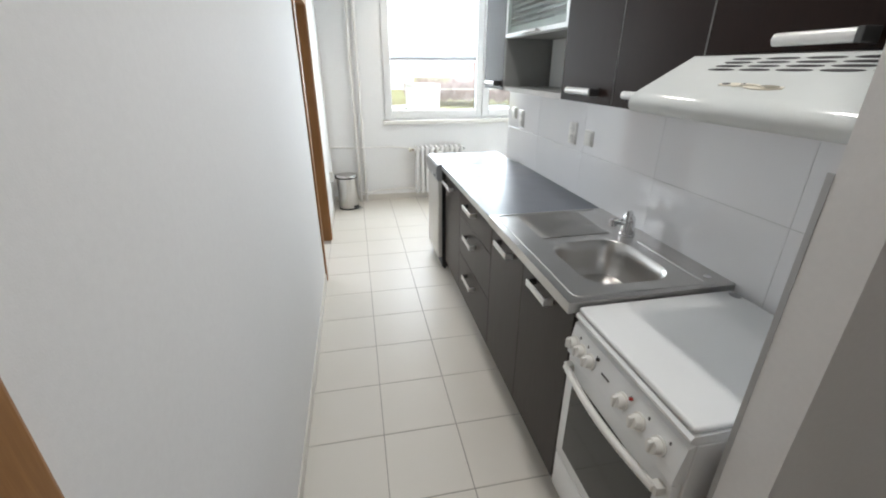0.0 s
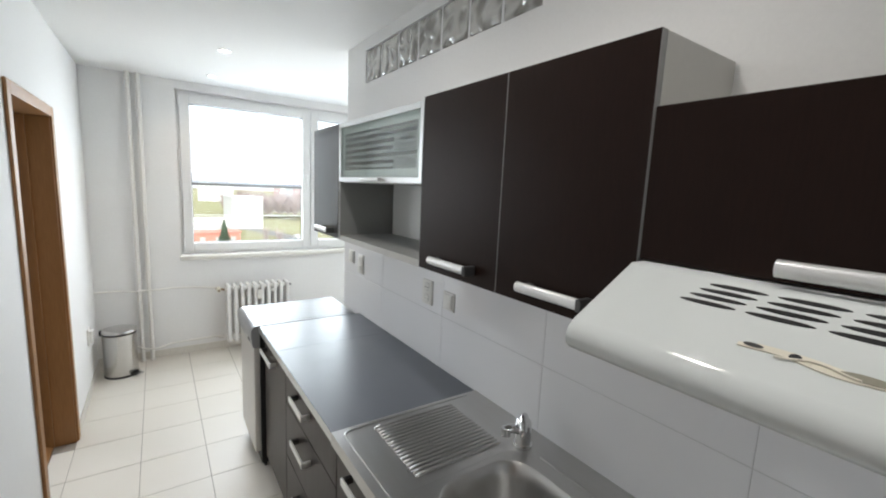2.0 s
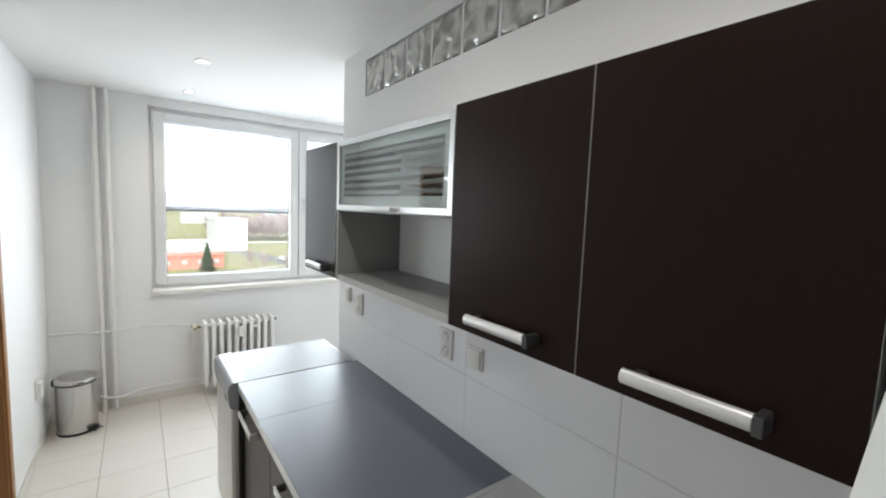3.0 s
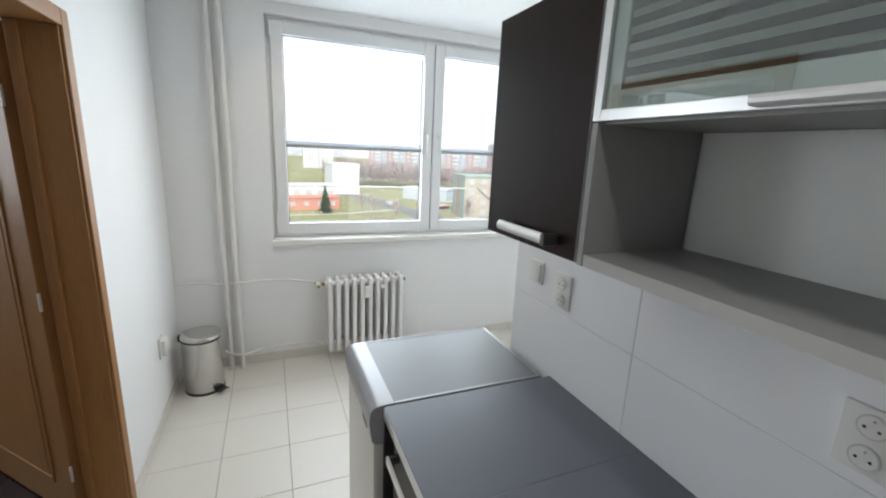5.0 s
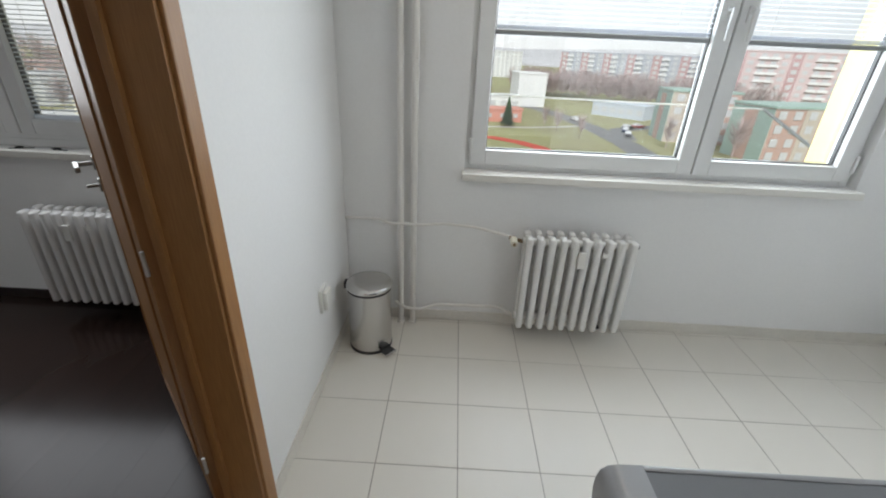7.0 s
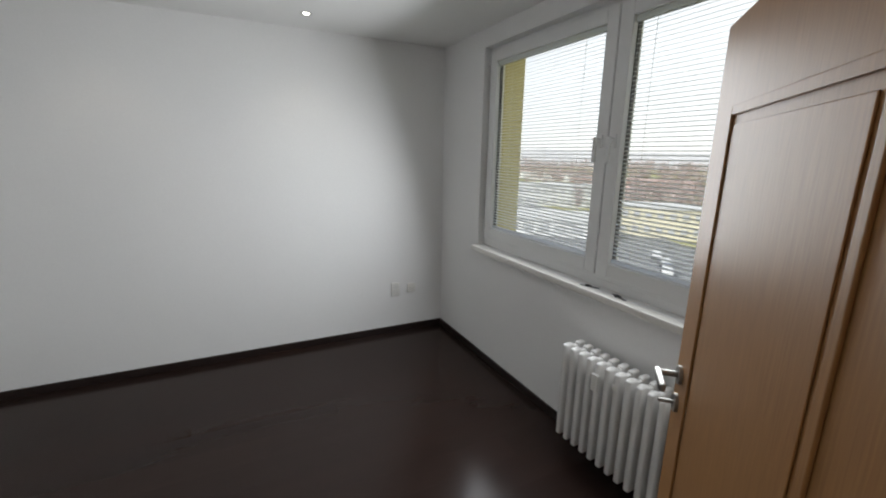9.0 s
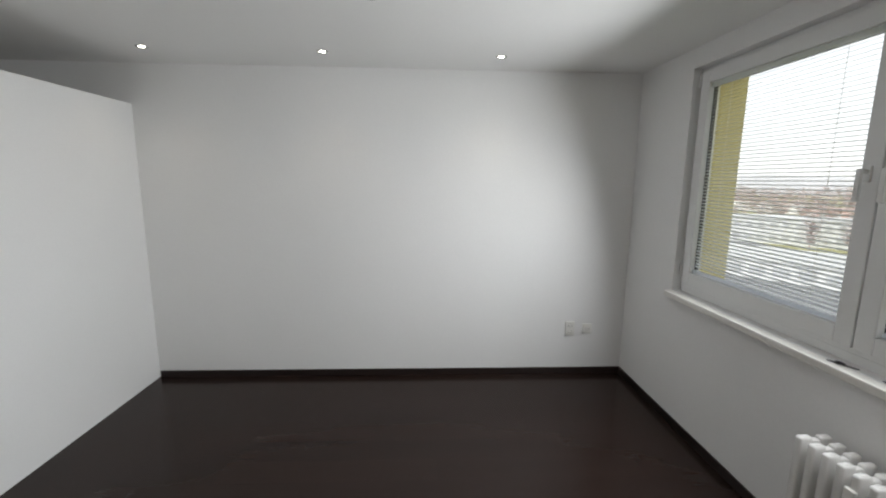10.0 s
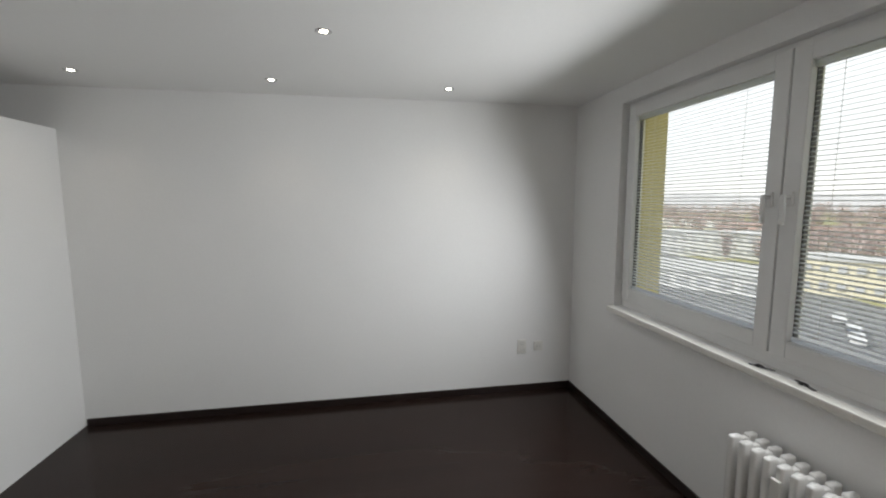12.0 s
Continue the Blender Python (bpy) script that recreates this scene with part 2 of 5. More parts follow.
GRASS = mat("winter_grass", (0.33, 0.345, 0.15), 0.95, grain=0.5, grain_scale=0.6, stain=0.6, stain_scale=0.04, dark=(0.21, 0.185, 0.115))
ASPHALT = mat("wet_asphalt", (0.16, 0.16, 0.165), 0.6, grain=0.3, grain_scale=2.0, stain=0.3, stain_scale=0.1)
TRACK = mat("red_running_track", (0.50, 0.08, 0.05), 0.8, grain=0.15, grain_scale=3)
# Twig colour is lightened to carry the haze over the distant woods.
TWIG = mat("haze_pale_twigs", (0.46, 0.375, 0.365), 0.9, grain=0.5, grain_scale=0.5)
FIR = mat("fir_needles", (0.07, 0.115, 0.06), 0.9, grain=0.5, grain_scale=2.0)
# Haze is painted in: hill colour paled to fade into the sky.
WOODS = mat("haze_coloured_woods", (0.58, 0.58, 0.60), 1.0, grain=0.5, grain_scale=0.03, stain=0.4, stain_scale=0.005)


# Aerial haze is put into the colour: each is lifted towards pale grey.
def hazed_plaster(name, c, dark=None):
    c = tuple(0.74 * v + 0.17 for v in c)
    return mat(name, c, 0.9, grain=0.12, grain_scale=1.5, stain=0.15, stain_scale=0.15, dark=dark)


# ---- mesh helpers ----
ORIGIN = {}


def bm_box(bm, x0, x1, y0, y1, z0, z1, bevel=0.0, seg=2):
    made = bmesh.ops.create_cube(bm, size=1.0, matrix=Matrix.Translation(((x0 + x1) / 2, (y0 + y1) / 2, (z0 + z1) / 2)) @ Matrix.Diagonal((x1 - x0, y1 - y0, z1 - z0, 1)))
    if bevel:
        edges = {e for v in made["verts"] for e in v.link_edges}
        bmesh.ops.bevel(bm, geom=list(edges), offset=bevel, segments=seg, profile=0.6, affect="EDGES")
    return bm


def bm_rod(bm, a, b, r, r2=None, seg=14, caps=True):
    a, b = Vector(a), Vector(b)
    turn = (b - a).to_track_quat("Z", "Y").to_matrix().to_4x4()
    bmesh.ops.create_cone(bm, cap_ends=caps, segments=seg, radius1=r, radius2=r if r2 is None else r2, depth=(b - a).length, matrix=Matrix.Translation((a + b) / 2) @ turn)
    return bm


def bm_ball(bm, c, r, seg=10, scale=(1, 1, 1)):
    bmesh.ops.create_uvsphere(bm, u_segments=seg, v_segments=max(6, seg // 2 + 2), radius=r, matrix=Matrix.Translation(c) @ Matrix.Diagonal((*scale, 1)))
    return bm


def bm_tube(bm, points, r, seg=10):
    """One continuous round tube along the points, its corners bent in small arcs."""
    pts = [Vector(p) for p in points]
    line = [pts[0]]
    for a, p, b in zip(pts, pts[1:], pts[2:]):
        d = min(3.5 * r, 0.4 * (p - a).length, 0.4 * (b - p).length)
        s, e = p + (a - p).normalized() * d, p + (b - p).normalized() * d
        line += [s.lerp(p, u).lerp(p.lerp(e, u), u) for u in (0.0, 0.25, 0.5, 0.75, 1.0)]
    line.append(pts[-1])
    side, prev = None, None
    for i, p in enumerate(line):
        t = (line[min(i + 1, len(line) - 1)] - line[max(i - 1, 0)]).normalized()
        side = (side - t * side.dot(t)).normalized() if side else t.orthogonal().normalized()
        up = t.cross(side)
        cur = [bm.verts.new(p + (side * math.cos(2 * math.pi * k / seg) + up * math.sin(2 * math.pi * k / seg)) * r) for k in range(seg)]
        if prev:
            for k in range(seg):
                bm.faces.new((prev[k], prev[(k + 1) % seg], cur[(k + 1) % seg], cur[k]))
        else:
            bm.faces.new(cur[::-1])
        prev = cur
    bm.faces.new(prev)
    return bm


def bm_sweep(bm, profile, axis, a, b):
    """Extrude a closed outline along axis ('x', 'y' or 'z') from a to b; the outline gives the other two coordinates in order."""
    def at(p, t):
        return {"x": (t, *p), "y": (p[0], t, p[1]), "z": (*p, t)}[axis]
    va = [bm.verts.new(at(p, a)) for p in profile]
    vb = [bm.verts.new(at(p, b)) for p in profile]
    k = len(profile)
    for i in range(k):
        bm.faces.new((va[i], va[(i + 1) % k], vb[(i + 1) % k], vb[i]))
    bm.faces.new(va[::-1])
    bm.faces.new(vb)
    bmesh.ops.recalc_face_normals(bm, faces=bm.faces[:])
    return bm


def box(*a, **k):
    return bm_box(bmesh.new(), *a, **k)


def rod(*a, **k):
    return bm_rod(bmesh.new(), *a, **k)


def ring_frame(bm, x0, x1, z0, z1, w, y0, y1, bevel=0.004):
    """Four bars round an opening in a plane of constant y, butted end to end."""
    bm_box(bm, x0, x0 + w, y0, y1, z0, z1, bevel)
    bm_box(bm, x1 - w, x1, y0, y1, z0, z1, bevel)
    bm_box(bm, x0 + w, x1 - w, y0, y1, z0, z0 + w, bevel)
    bm_box(bm, x0 + w, x1 - w, y0, y1, z1 - w, z1, bevel)
    return bm


def thing(name, label, category, at=(0, 0, 0), group="", kind=""):
    ob = new(name)
    ob.empty_display_size = 0.1
    ob.location = at
    ORIGIN[ob] = Vector(at)
    return tagged(ob, label, category, group, kind)


def part(name, bm, material, parent, label="", smooth=False):
    o = ORIGIN[parent]
    bmesh.ops.translate(bm, vec=-o, verts=bm.verts[:])
    me = bpy.data.meshes.new(name)
    bm.to_mesh(me)
    bm.free()
    me.materials.append(material)
    if smooth:
        me.shade_smooth()
        me.set_sharp_from_angle(angle=radians(40))
    ob = new(name, me)
    ob.parent = parent
    ORIGIN[ob] = o
    return tagged(ob, label)


def single(name, bm, material, label, category, kind="", group="", smooth=False):
    me = bpy.data.meshes.new(name)
    bm.to_mesh(me)
    bm.free()
    me.materials.append(material)
    if smooth:
        me.shade_smooth()
        me.set_sharp_from_angle(angle=radians(40))
    ob = new(name, me)
    ORIGIN[ob] = Vector((0, 0, 0))
    return tagged(ob, label, category, group, kind)


def piece(name, me, parent, at):
    """A repeated piece that shares its mesh with the others, under its thing or part."""
    ob = new(name, me)
    ob.parent = parent
    ob.location = Vector(at) - ORIGIN[parent]
    return ob


def mesh_of(name, bm, material):
    me = bpy.data.meshes.new(name)
    bm.to_mesh(me)
    bm.free()
    me.materials.append(material)
    return me


# ---- the plan ----
XW = -0.14                     # kitchen's west wall face
XE = 1.405                     # tiled wall face
YN = 5.24                      # window wall face
ZK, ZR = 2.545, 2.608          # ceilings of kitchen and room
YC = 3.383                     # corner where the tiled wall ends
XF = -3.83                     # far wall of the room
YS = -1.6
YH = -2.6                      # hall's end wall


def structure(name, boxes, material, label, category):
    bm = bmesh.new()
    for b in boxes:
        bm_box(bm, *b)
    return single(name, bm, material, label, category, "structure")


structure("wall_west", [(-0.272, XW, YH, -0.435, 0, 2.75), (-0.272, XW, -0.435, 0.310, 2.0, 2.75), (-0.272, XW, 0.310, 3.13, 0, 2.75),
                        (-0.272, XW, 3.13, 3.968, 2.028, 2.75), (-0.272, XW, 3.968, 5.235, 0, 2.75)], PAINT, "white painted wall between kitchen and room with a doorway", "wall")
WIN_K = (0.515, 2.585, 0.962, 2.472)
WIN_R = (-3.15, -1.02, 0.965, 2.478)
segs = []
for (x0, x1), w in (((-3.98, -0.215), WIN_R), ((-0.215, 3.35), WIN_K)):
    segs += [(x0, w[0], YN, 5.57, 0, 2.75), (w[1], x1, YN, 5.57, 0, 2.75), (w[0], w[1], YN, 5.57, 0, w[2]), (w[0], w[1], YN, 5.57, w[3], 2.75)]
structure("wall_north", segs, PAINT, "white painted outer wall with two plastic windows", "wall")
structure("wall_east", [(3.2, 3.35, YH, YN, 0, 2.75)], PAINT, "white painted end wall of the dining corner", "wall")
wall_core = structure("wall_core", [(1.41, 1.51, 0.523, YC, 0, 2.295), (1.41, 1.51, 0.523, 1.7, 2.295, 2.48), (1.41, 1.51, 3.1, YC, 2.295, 2.48), (1.41, 1.51, 0.523, YC, 2.48, 2.75)],
                      PAINT, "white painted kitchen wall with a row of glass blocks", "wall")
structure("wall_nook", [(1.51, 3.2, YC - 0.1, YC, 0, 2.75)], PAINT, "white painted wall of the dining corner", "wall")
structure("wall_bathroom", [(1.51, 3.2, 0.434, 0.522, 0, 2.75)], BEIGE, "beige wall behind the glass blocks", "wall")
structure("wall_stub", [(0.863, 1.509, 0.434, 0.522, 0, 2.75)], PAINT, "short white painted wall end beside the cooker", "wall")
structure("wall_south", [(-3.98, -0.272, YS - 0.15, YS, 0, 2.75)], PAINT, "plain white wall closing the room", "wall")
structure("wall_hall", [(-0.29, 3.35, YH - 0.2, YH, 0, 2.75)], PAINT, "plain white wall closing the hall", "wall")
structure("wall_far", [(-3.98, XF, YS, YN, 0, 2.75)], PAINT, "white painted far wall of the empty room", "wall")
structure("wall_partition", [(XF, -1.3, 1.035, 1.135, 0, 2.3)], PAINT, "white partition wall that stops below the ceiling", "wall")
structure("ceiling_kitchen", [(XW, 3.2, YH, YN, ZK, 2.76)], CEIL, "white plasterboard kitchen ceiling", "ceiling")
structure("ceiling_room", [(XF, -0.272, YS, YN, ZR, 2.76)], CEIL, "white plasterboard ceiling of the room", "ceiling")
structure("ceiling_slab", [(-3.98, 3.35, YH - 0.2, 5.57, 2.765, 3.0)], PLASTIC, "concrete slab over the flat", "ceiling")

floor_kitchen = structure("floor_kitchen", [(-0.245, 3.2, YH, YN, -0.2, -0.002)], GROUT, "cream ceramic tile floor with thin grey joints", "floor")
floor_room = structure("floor_room", [(XF, -0.287, YS, YN, -0.2, -0.008)], DARKSKIRT, "dark wenge laminate plank floor", "floor")


def skirting(name, runs, h, d, material, label):
    bm = bmesh.new()
    for x0, x1, y0, y1 in runs:
        bm_box(bm, x0, x1, y0, y1, 0, h, min(d * 0.35, 0.004), 2)
    return single(name, bm, material, label, "skirting", "structure")


skirting("baseboard_kitchen", [(XW, 0.0 + 3.2, YN - 0.009, YN), (3.191, 3.2, YC, YN - 0.01), (XW, XW + 0.008, 4.02, YN - 0.01), (XW, XW + 0.008, 0.43, 3.075), (1.52, 3.19, YC, YC + 0.009)], 0.07, 0.009, SKIRT, "cream tile skirting along the kitchen walls")
skirting("baseboard_room", [(XF, XF + 0.014, 1.15, YN), (XF + 0.015, -0.272, YN - 0.014, YN), (-0.286, -0.272, 4.03, YN - 0.015), (-0.286, -0.272, 1.0, 3.05), (XF, XF + 0.014, YS, 1.03)], 0.06, 0.014, DARKSKIRT, "dark wood skirting of the room")
single("door_threshold", box(-0.286, -0.245, 3.13, 3.968, -0.1, 0.008, bevel=0.003), BEECH, "beech threshold strip between tile and laminate", "threshold", "structure")


# ---- windows ----
def pvc_window(name, x0, x1, z0, z1, seam, label, raised=0.0):
    t = thing(name, label, "window", ((x0 + x1) / 2, 5.3, z0), kind="structure")
    yf = 5.3030
    if raised:
        part("sill_profile", box(x0, x1, yf + 0.002, 5.3680, z0, z0 + raised - 0.0005, bevel=0.002), PVC, t, "extra profile under the frame")
    sill_z, z0 = z0, z0 + raised
    part("window_frame", ring_frame(bmesh.new(), x0, x1, z0, z1, 0.045, yf, 5.3700), PVC, t)
    part("window_frame", box(seam - 0.03, seam + 0.03, yf + 0.004, 5.3680, z0 + 0.046, z1 - 0.046, bevel=0.003), PVC, t)
    for a, b in ((x0 + 0.028, seam - 0.004), (seam + 0.004, x1 - 0.028)):
        za, zb = z0 + 0.028, z1 - 0.028
        sash = part("sash", ring_frame(bmesh.new(), a, b, za, zb, 0.080, 5.2810, 5.3600, 0.006), PVC, t)
        part("gasket", ring_frame(bmesh.new(), a + 0.080, b - 0.080, za + 0.080, zb - 0.080, 0.006, 5.3170, 5.3400, 0), GASKET, sash)
        pane = part("pane", box(a + 0.078, b - 0.078, 5.3430, 5.3470, za + 0.078, zb - 0.078), PANE, sash)
        pane.visible_shadow = False
        hx = a + 0.045 if abs(a - seam) < 0.02 else b - 0.045
        hz = (za + zb) / 2 + 0.03
        grip = box(hx - 0.014, hx + 0.014, 5.2710, 5.2810, hz - 0.035, hz + 0.035, bevel=0.004)
        bm_rod(grip, (hx, 5.2750, hz + 0.01), (hx, 5.2370, hz + 0.01), 0.009)
        bm_box(grip, hx - 0.010, hx + 0.010, 5.2310, 5.2470, hz - 0.115, hz + 0.022, 0.005)
        part("handle", grip, PVC, sash, "white window handle", True)
        hinge_x = b if abs(a - seam) < 0.02 else a
        for hz2 in (za + 0.05, zb - 0.10):
            part("hinge_cover", box(hinge_x - 0.008, hinge_x + 0.008, 5.2690, 5.2805, hz2, hz2 + 0.09, bevel=0.004), PVC, sash)
    part("window_sill", box(x0 - 0.012, x1 + 0.012, 5.185, 5.302, sill_z - 0.041, sill_z - 0.001, bevel=0.006), SILL, t, "cream inner window sill")
    part("outer_sill", box(x0, x1, 5.371, 5.64, z0 - 0.02, z0 - 0.002), ALU, t)
    rev = bmesh.new()
    bm_box(rev, x0, x0 + 0.03, 5.371, 5.60, z0, z1)
    bm_box(rev, x1 - 0.03, x1, 5.371, 5.60, z0, z1)
    bm_box(rev, x0 + 0.03, x1 - 0.03, 5.371, 5.60, z1 - 0.03, z1)
    part("outer_reveal", rev, YELLOW, t, "yellow rendered outer reveal")
    return t


SEAM_K, SEAM_R = 1.735, -1.916
pvc_window("window_1", *WIN_K, SEAM_K, "white plastic two-sash kitchen window over a radiator")
pvc_window("window_2", *WIN_R, SEAM_R, "white plastic two-sash window of the empty room", 0.042)


def blind(x0, x1, z_top, z_low, stacked, label, tilt):
    t = thing("venetian_blind", label, "blind", ((x0 + x1) / 2, 5.3120, z_top), group="venetian blinds in the windows")
    part("head_rail", box(x0, x1, 5.2990, 5.3250, z_top - 0.03, z_top, bevel=0.003), SLAT, t)
    part("bottom_rail", box(x0 + 0.002, x1 - 0.002, 5.3010, 5.3250, z_low, z_low + 0.022, bevel=0.005), RAIL if stacked else SLAT, t)
    for f in (0.16, 0.84):
        cx = x0 + (x1 - x0) * f
        part("cord", rod((cx, 5.3120, z_low + 0.02), (cx, 5.3120, z_top - 0.03), 0.0012, seg=5), PLASTIC, t)
    half = (x1 - x0) / 2 - 0.004
    bm = bmesh.new()
    rows = []
    for k in range(4):
        u = -1 + 2 * k / 3
        y, z = u * 0.0088, 0.0013 * (1 - u * u) + tilt * u * 0.0088
        rows.append([bm.verts.new((s * half, y, z)) for s in (-1, 1)])
    for p, q in zip(rows, rows[1:]):
        bm.faces.new((p[0], p[1], q[1], q[0]))
    low = [[bm.verts.new(v.co - Vector((0, 0, 0.0007))) for v in r] for r in rows]
    for p, q in zip(low, low[1:]):
        bm.faces.new((q[0], q[1], p[1], p[0]))
    me = mesh_of("slat", bm, SLAT)
    pitch, z, i = 0.0215, z_top - 0.045, 0
    while z > z_low + 0.03:
        piece("slat", me, t, ((x0 + x1) / 2, 5.3120, z))
        z -= pitch
    for k in range(stacked):
        piece("slat", me, t, ((x0 + x1) / 2, 5.3120, z_low + 0.026 + 0.0028 * k))
    return t


blind(0.626, 1.648, 2.355, 1.622, 6, "white venetian blind lowered halfway with grey bottom rail", 0.09)
blind(1.822, 2.474, 2.355, 1.622, 6, "white venetian blind lowered halfway with grey bottom rail", 0.09)
blind(-3.039, -2.003, 2.370, 1.117, 0, "white venetian blind fully lowered with open slats", 0.27)
blind(-1.829, -1.131, 2.370, 1.117, 0, "white venetian blind fully lowered with open slats", 0.27)


# ---- doors ----
def casing(t, xa, xb, y0, y1, top, w=0.058):
    """Beech lining and the flat architraves on both faces of the wall."""
    for name, (a, b, zt) in {"jamb": (y0 + w - 0.012, y0 + w + 0.012, top - w), "jamb_far": (y1 - w - 0.012, y1 - w + 0.012, top - w)}.items():
        part("jamb", box(xa - 0.003, xb + 0.003, a, b, 0, zt, bevel=0.002), BEECH, t)
    part("head", box(xa - 0.003, xb + 0.003, y0 + w - 0.012, y1 - w + 0.012, top - w + 0.001, top - w + 0.022, bevel=0.002), BEECH, t)
    for x, s in ((xb, 1), (xa, -1)):
        lo, hi = (x, x + 0.014) if s > 0 else (x - 0.014, x)
        part("architrave", box(lo, hi, y0, y0 + w, 0, top, bevel=0.005), BEECH, t)
        part("architrave", box(lo, hi, y1 - w, y1, 0, top, bevel=0.005), BEECH, t)
        part("architrave", box(lo, hi, y0 + w + 0.0005, y1 - w - 0.0005, top - w, top, bevel=0.005), BEECH, t)


door_1 = thing("door_1", "beech veneer door frame with its leaf standing open", "door frame", (-0.215, 3.525, 0), kind="structure")
casing(door_1, -0.272, XW, 3.083, 4.015, 2.055)
part("door_stop", box(-0.255, -0.24, 3.930, 3.945, 0.01, 1.996), BEECH, door_1)


def door_leaf(width=0.838, height=1.995):
    """Leaf in its own frame: hinge at the origin, width along +x, faces in y."""
    t = thing("door_leaf", "open beech veneer door leaf with framed panel and nickel lever", "door", (0, 0, 0))
    part("leaf", box(0, width, -0.02, 0.02, 0.008, height, bevel=0.004), BEECH, t)
    for s in (-1, 1):
        y0, y1 = (0.0205, 0.0265) if s > 0 else (-0.0265, -0.0205)
        for a, b, c, d in ((0.135, 0.155, 0.16, 1.80), (width - 0.155, width - 0.135, 0.16, 1.80), (0.1555, width - 0.1555, 0.16, 0.18), (0.1555, width - 0.1555, 1.78, 1.80)):
            part("moulding", box(a, b, y0, y1, c, d, bevel=0.002), BEECH, t)
        part("panel", box(0.175, width - 0.175, y0, y1 - 0.003 * s if s > 0 else y1, 0.20, 1.76, bevel=0.002), BEECH, t)
        hy = 0.02 * s
        lever = rod((width - 0.055, hy, 1.112), (width - 0.055, hy + 0.009 * s, 1.112), 0.026, seg=24)
        bm_rod(lever, (width - 0.055, hy, 1.112), (width - 0.055, hy + 0.060 * s, 1.112), 0.0085)
        bm_box(lever, width - 0.150, width - 0.045, *sorted((hy + 0.050 * s, hy + 0.066 * s)), 1.1015, 1.1225, 0.006, 3)
        part("lever_handle", lever, WORN, t, "satin nickel lever handle", True)
        rose = rod((width - 0.055, hy, 1.028), (width - 0.055, hy + 0.009 * s, 1.028), 0.026, seg=24)
        bm_rod(rose, (width - 0.055, hy, 1.028), (width - 0.055, hy + 0.046 * s, 1.028), 0.006)
        part("lock_rose", rose, WORN, t, "round nickel thumb-turn rose", True)
    part("latch", box(width + 0.0005, width + 0.004, -0.011, 0.011, 0.93, 1.12), BRASS, t, "brass latch plate")
    for z in (0.22, 0.98, 1.72):
        part("hinge", rod((-0.008, 0.022, z), (-0.008, 0.022, z + 0.07), 0.0055), NICKEL, t, "nickel hinge barrel", True)
    return t


leaf_1 = door_leaf()
leaf_1.matrix_world = pose(-0.307, 3.975, 0, 0, 0, 134.4)

door_2 = thing("door_2", "beech veneer door frame with a closed leaf", "door frame", (-0.215, -0.03, 0), kind="structure")
casing(door_2, -0.272, XW, -0.483, 0.400, 2.03)
part("leaf", box(-0.20, -0.16, -0.410, 0.330, 0.008, 1.965, bevel=0.003), BEECH, door_2, "closed beech door leaf")


# ---- kitchen: upper cabinets ----
XU = 1.105                     # front of the upper doors


def bar_handle(parent, y0, y1, z, x, label="satin nickel bar handle with dark end cap"):
    """Rounded flat bar along y that stands off a front at x; a dark foot at its near end."""
    bm = bmesh.new()
    prof = [(x - 0.030 + 0.011 * math.cos(a), z + 0.013 * math.sin(a)) for a in [radians(20 * k) for k in range(18)]]
    bm_sweep(bm, prof, "y", y0 + 0.012, y1)
    h = part("handle", bm, NICKEL, parent, label, True)
    cap = box(x - 0.042, x - 0.001, y0 - 0.002, y0 + 0.0115, z - 0.014, z + 0.014, bevel=0.003)
    part("end_cap", cap, CAP, h)
    foot = box(x - 0.020, x - 0.001, y1 - 0.03, y1 - 0.012, z - 0.010, z + 0.010, bevel=0.002)
    part("foot", foot, CAP, h)
    return h


def wall_cabinet(name, y0, y1, z0, z1, doors, label, handles, board=CARCASS):
    t = thing(name, label, "cabinet", (1.25, (y0 + y1) / 2, z0), group="wenge wall cabinets")
    for n, b in (("side_panel", (XU + 0.020, XE - 0.001, y0 + 0.001, y0 + 0.019, z0, z1)), ("side_panel", (XU + 0.020, XE - 0.001, y1 - 0.019, y1 - 0.001, z0, z1)),
                 ("bottom_panel", (XU + 0.020, XE - 0.001, y0 + 0.0195, y1 - 0.0195, z0, z0 + 0.018)), ("top_panel", (XU + 0.020, XE - 0.001, y0 + 0.0195, y1 - 0.0195, z1 - 0.018, z1)),
                 ("back_panel", (XE - 0.008, XE - 0.002, y0 + 0.0195, y1 - 0.0195, z0 + 0.0185, z1 - 0.0185))):
        part(n, box(*b), board, t, "grey board")
    for (a, b), (h0, h1, hz) in zip(doors, handles):
        d = part("door", box(XU, XU + 0.018, a + 0.0015, b - 0.0015, z0 - 0.002, z1 + 0.001, bevel=0.0015), WENGE, t, "dark wenge door")
        part("edge_band", box(XU - 0.0006, XU + 0.0175, a + 0.0002, a + 0.0011, z0, z1), EDGEBAND, d)
        part("edge_band", box(XU - 0.0006, XU + 0.0175, b - 0.0011, b - 0.0002, z0, z1), EDGEBAND, d)
        bar_handle(d, h0, h1, hz, XU)
    return t


wall_cabinet("wall_cabinet", 1.105, 1.909, 1.417, 1.992, [(1.105, 1.502), (1.502, 1.909)], "wide dark wenge two-door wall cabinet over the sink", [(1.195, 1.390, 1.461), (1.593, 1.798, 1.459)])
wall_cabinet("hood_cabinet", 0.562, 1.103, 1.578, 1.855, [(0.562, 1.103)], "low dark wenge cabinet above the cooker hood", [(0.704, 0.880, 1.600)])
